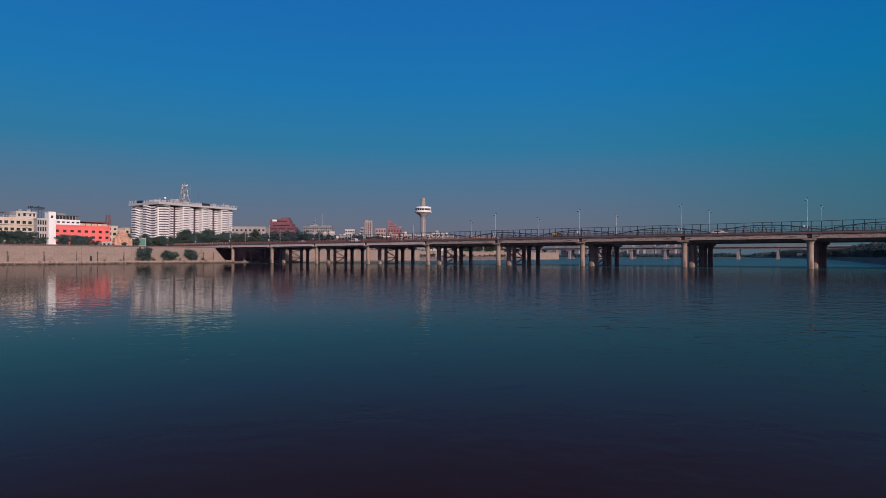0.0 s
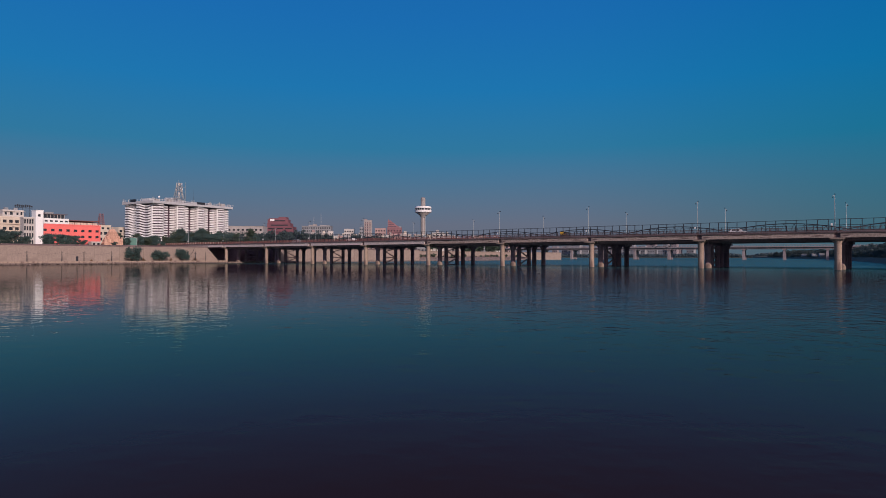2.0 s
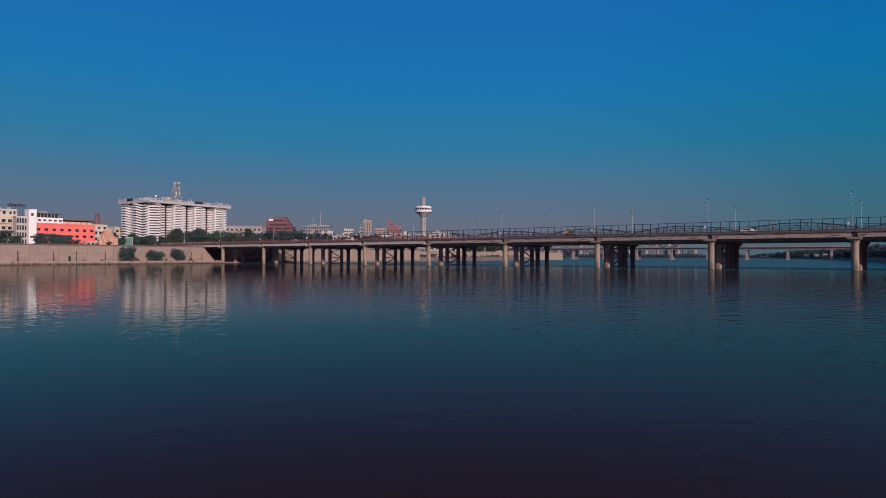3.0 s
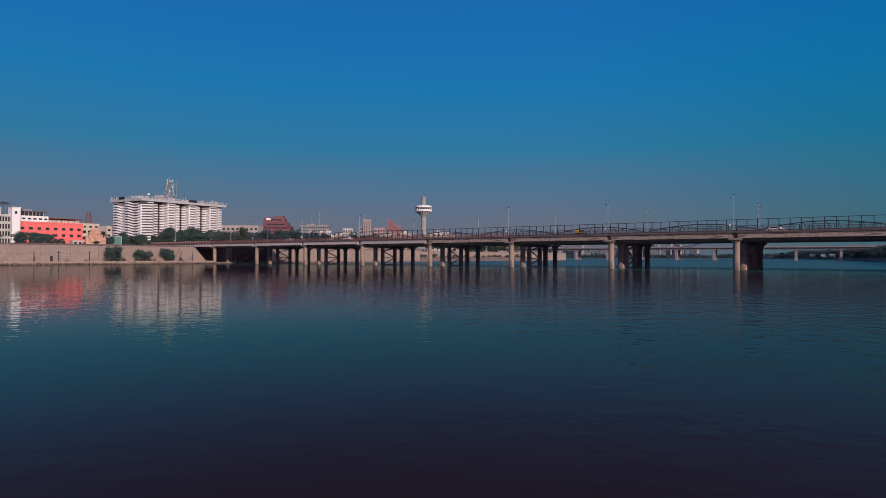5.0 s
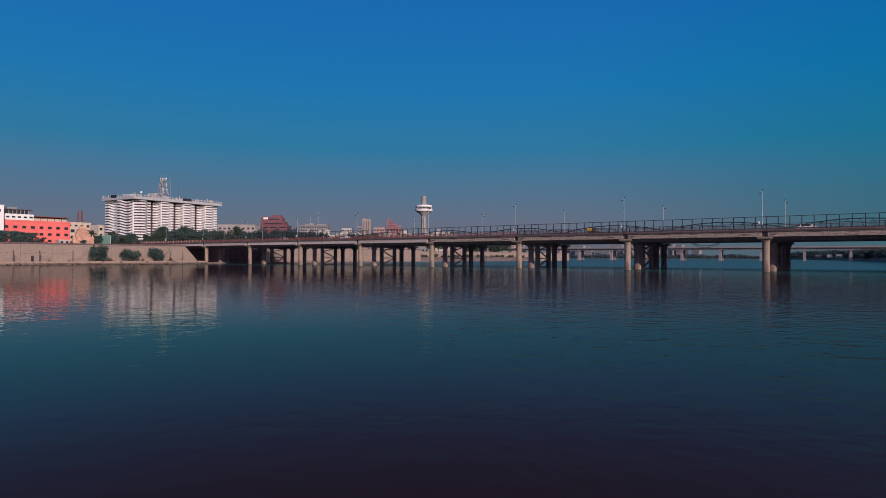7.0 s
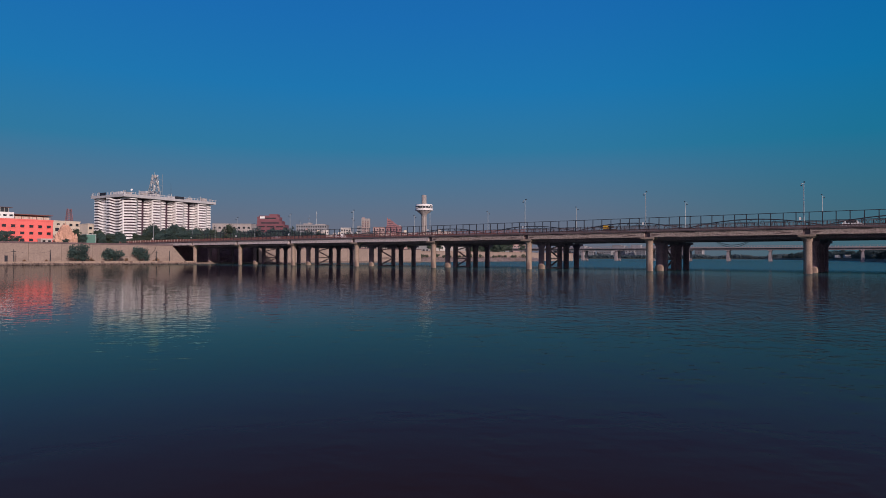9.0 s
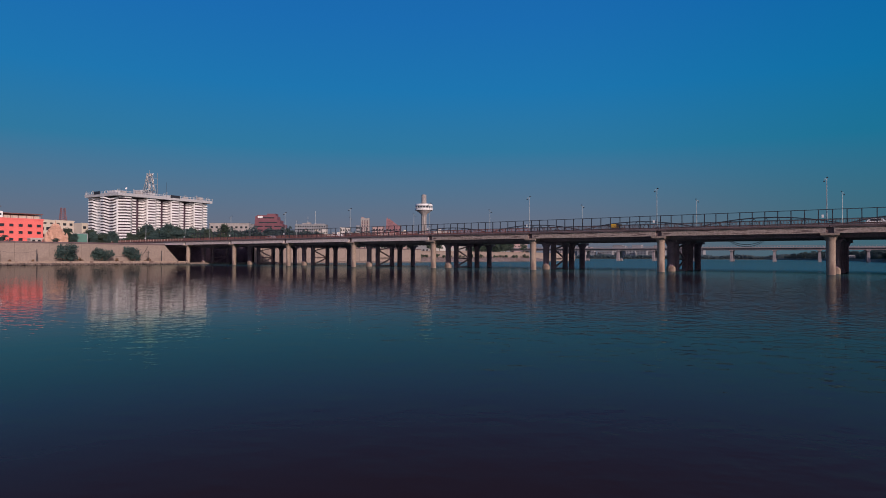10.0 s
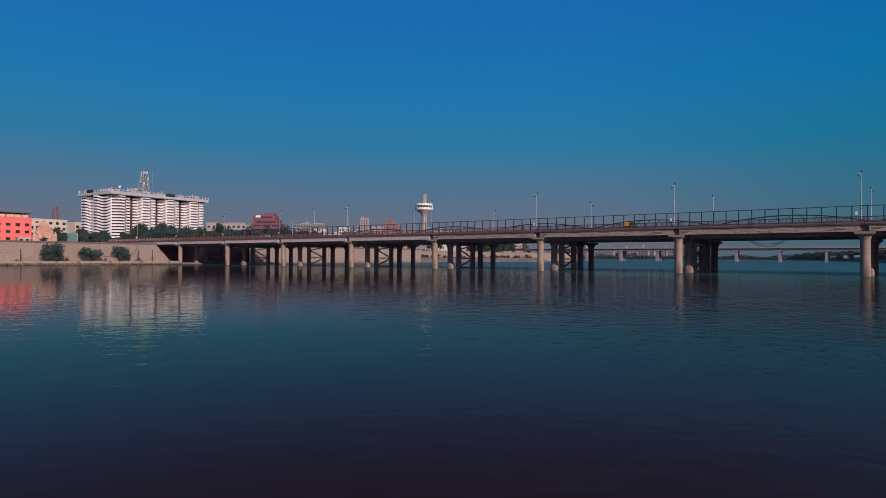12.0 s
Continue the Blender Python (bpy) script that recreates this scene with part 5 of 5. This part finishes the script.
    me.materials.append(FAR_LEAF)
    tagged(new("far_woods", me), "hazy dull green line of trees across the far bend", "woods", kind="stuff")


build_upstream()


# ---- vehicles on the deck ----
def build_vehicles():
    def car(label, x, y, rz, paint):
        c = thing("car", label, "car", "vehicles on the bridge")
        c.matrix_basis = pose(x, y, DECK_Z + 0.06, 0, 0, rz) @ Matrix.Scale(0.92, 4)
        bm = nbm()
        prof = [(-1.9, 0.3), (-1.9, 0.75), (-1.75, 0.85), (-1.55, 1.0), (-1.15, 1.42), (0.45, 1.48), (1.0, 1.0), (1.75, 0.85), (1.9, 0.65), (1.9, 0.3)]
        a = [bm.verts.new((px, -0.8, pz)) for px, pz in prof]
        b = [bm.verts.new((px, 0.8, pz)) for px, pz in prof]
        for i in range(len(prof)):
            j = (i + 1) % len(prof)
            bm.faces.new((a[i], a[j], b[j], b[i]))
        bm.faces.new(a[::-1])
        bm.faces.new(b)
        part("body", bm, paint, c)
        for s in (-1, 1):
            part("side_glass", box(nbm(), -1.05, 0.45, s * 0.81 - 0.01, s * 0.81 + 0.01, 1.02, 1.38), GLASS, c, "dark side glass")
            for wx in (-1.2, 1.2):
                w = part("wheel", lathe(nbm(), [(0.3, -0.1), (0.3, 0.1)], 14), BLACK, c, "black tyre")
                w.matrix_basis = pose(wx, s * 0.74, 0.3, 90, 0, 0)

    car("small white hatchback car on the bridge roadway", 176.5, 8.5, 0, WHITE)
    car("white car on the bridge roadway", 62.0, 5.0, 180, WHITE)
    car("grey car on the bridge roadway", 34.0, 5.5, 180, GALV)
    r = thing("auto_rickshaw", "yellow-topped three-wheeled auto rickshaw on the bridge", "auto rickshaw", "vehicles on the bridge")
    place(r, 136.3, 8.0, DECK_Z + 0.06)
    part("body", prism(nbm(), [(-1.2, -0.62), (0.9, -0.62), (1.35, -0.25), (1.35, 0.25), (0.9, 0.62), (-1.2, 0.62)], 0.25, 0.95), BLACK, r)
    part("canopy", prism(nbm(), [(-1.2, -0.6), (0.3, -0.6), (0.6, -0.4), (0.6, 0.4), (0.3, 0.6), (-1.2, 0.6)], 1.2, 1.6), BLACK, r, "black canopy")
    part("canopy_back", box(nbm(), -1.24, -0.2, -0.63, 0.63, 1.0, 1.64), YELLOW, r, "yellow canopy back")
    for sx, sy in ((-1.1, -0.58), (-1.1, 0.58), (0.55, -0.55), (0.55, 0.55)):
        part("pillar", bar(nbm(), (sx, sy, 0.9), (sx, sy, 1.2), 0.06), BLACK, r)
    for wx, wy in ((-0.8, -0.55), (-0.8, 0.55), (1.05, 0.0)):
        w = part("wheel", lathe(nbm(), [(0.22, -0.06), (0.22, 0.06)], 12), BLACK, r)
        w.matrix_basis = pose(wx, wy, 0.22, 90, 0, 0)


build_vehicles()


def build_hanging_cables():
    for x0, x1, sag, y in ((152.6, 158.4, 1.0, 22.9), (153.0, 158.0, 0.6, 22.9)):
        bm = nbm()
        pts = [(x0 + (x1 - x0) * k / 14, y, SOFFIT_Z + 0.05 - sag * (1 - (k / 7 - 1) ** 2)) for k in range(15)]
        for p, q in zip(pts, pts[1:]):
            bar(bm, p, q, 0.09)
        tagged(new("hanging_cable", mesh_of("hanging_cable", bm, STEEL)), "black cable sagging below the bridge beam", "cable", "cables under the bridge")


build_hanging_cables()
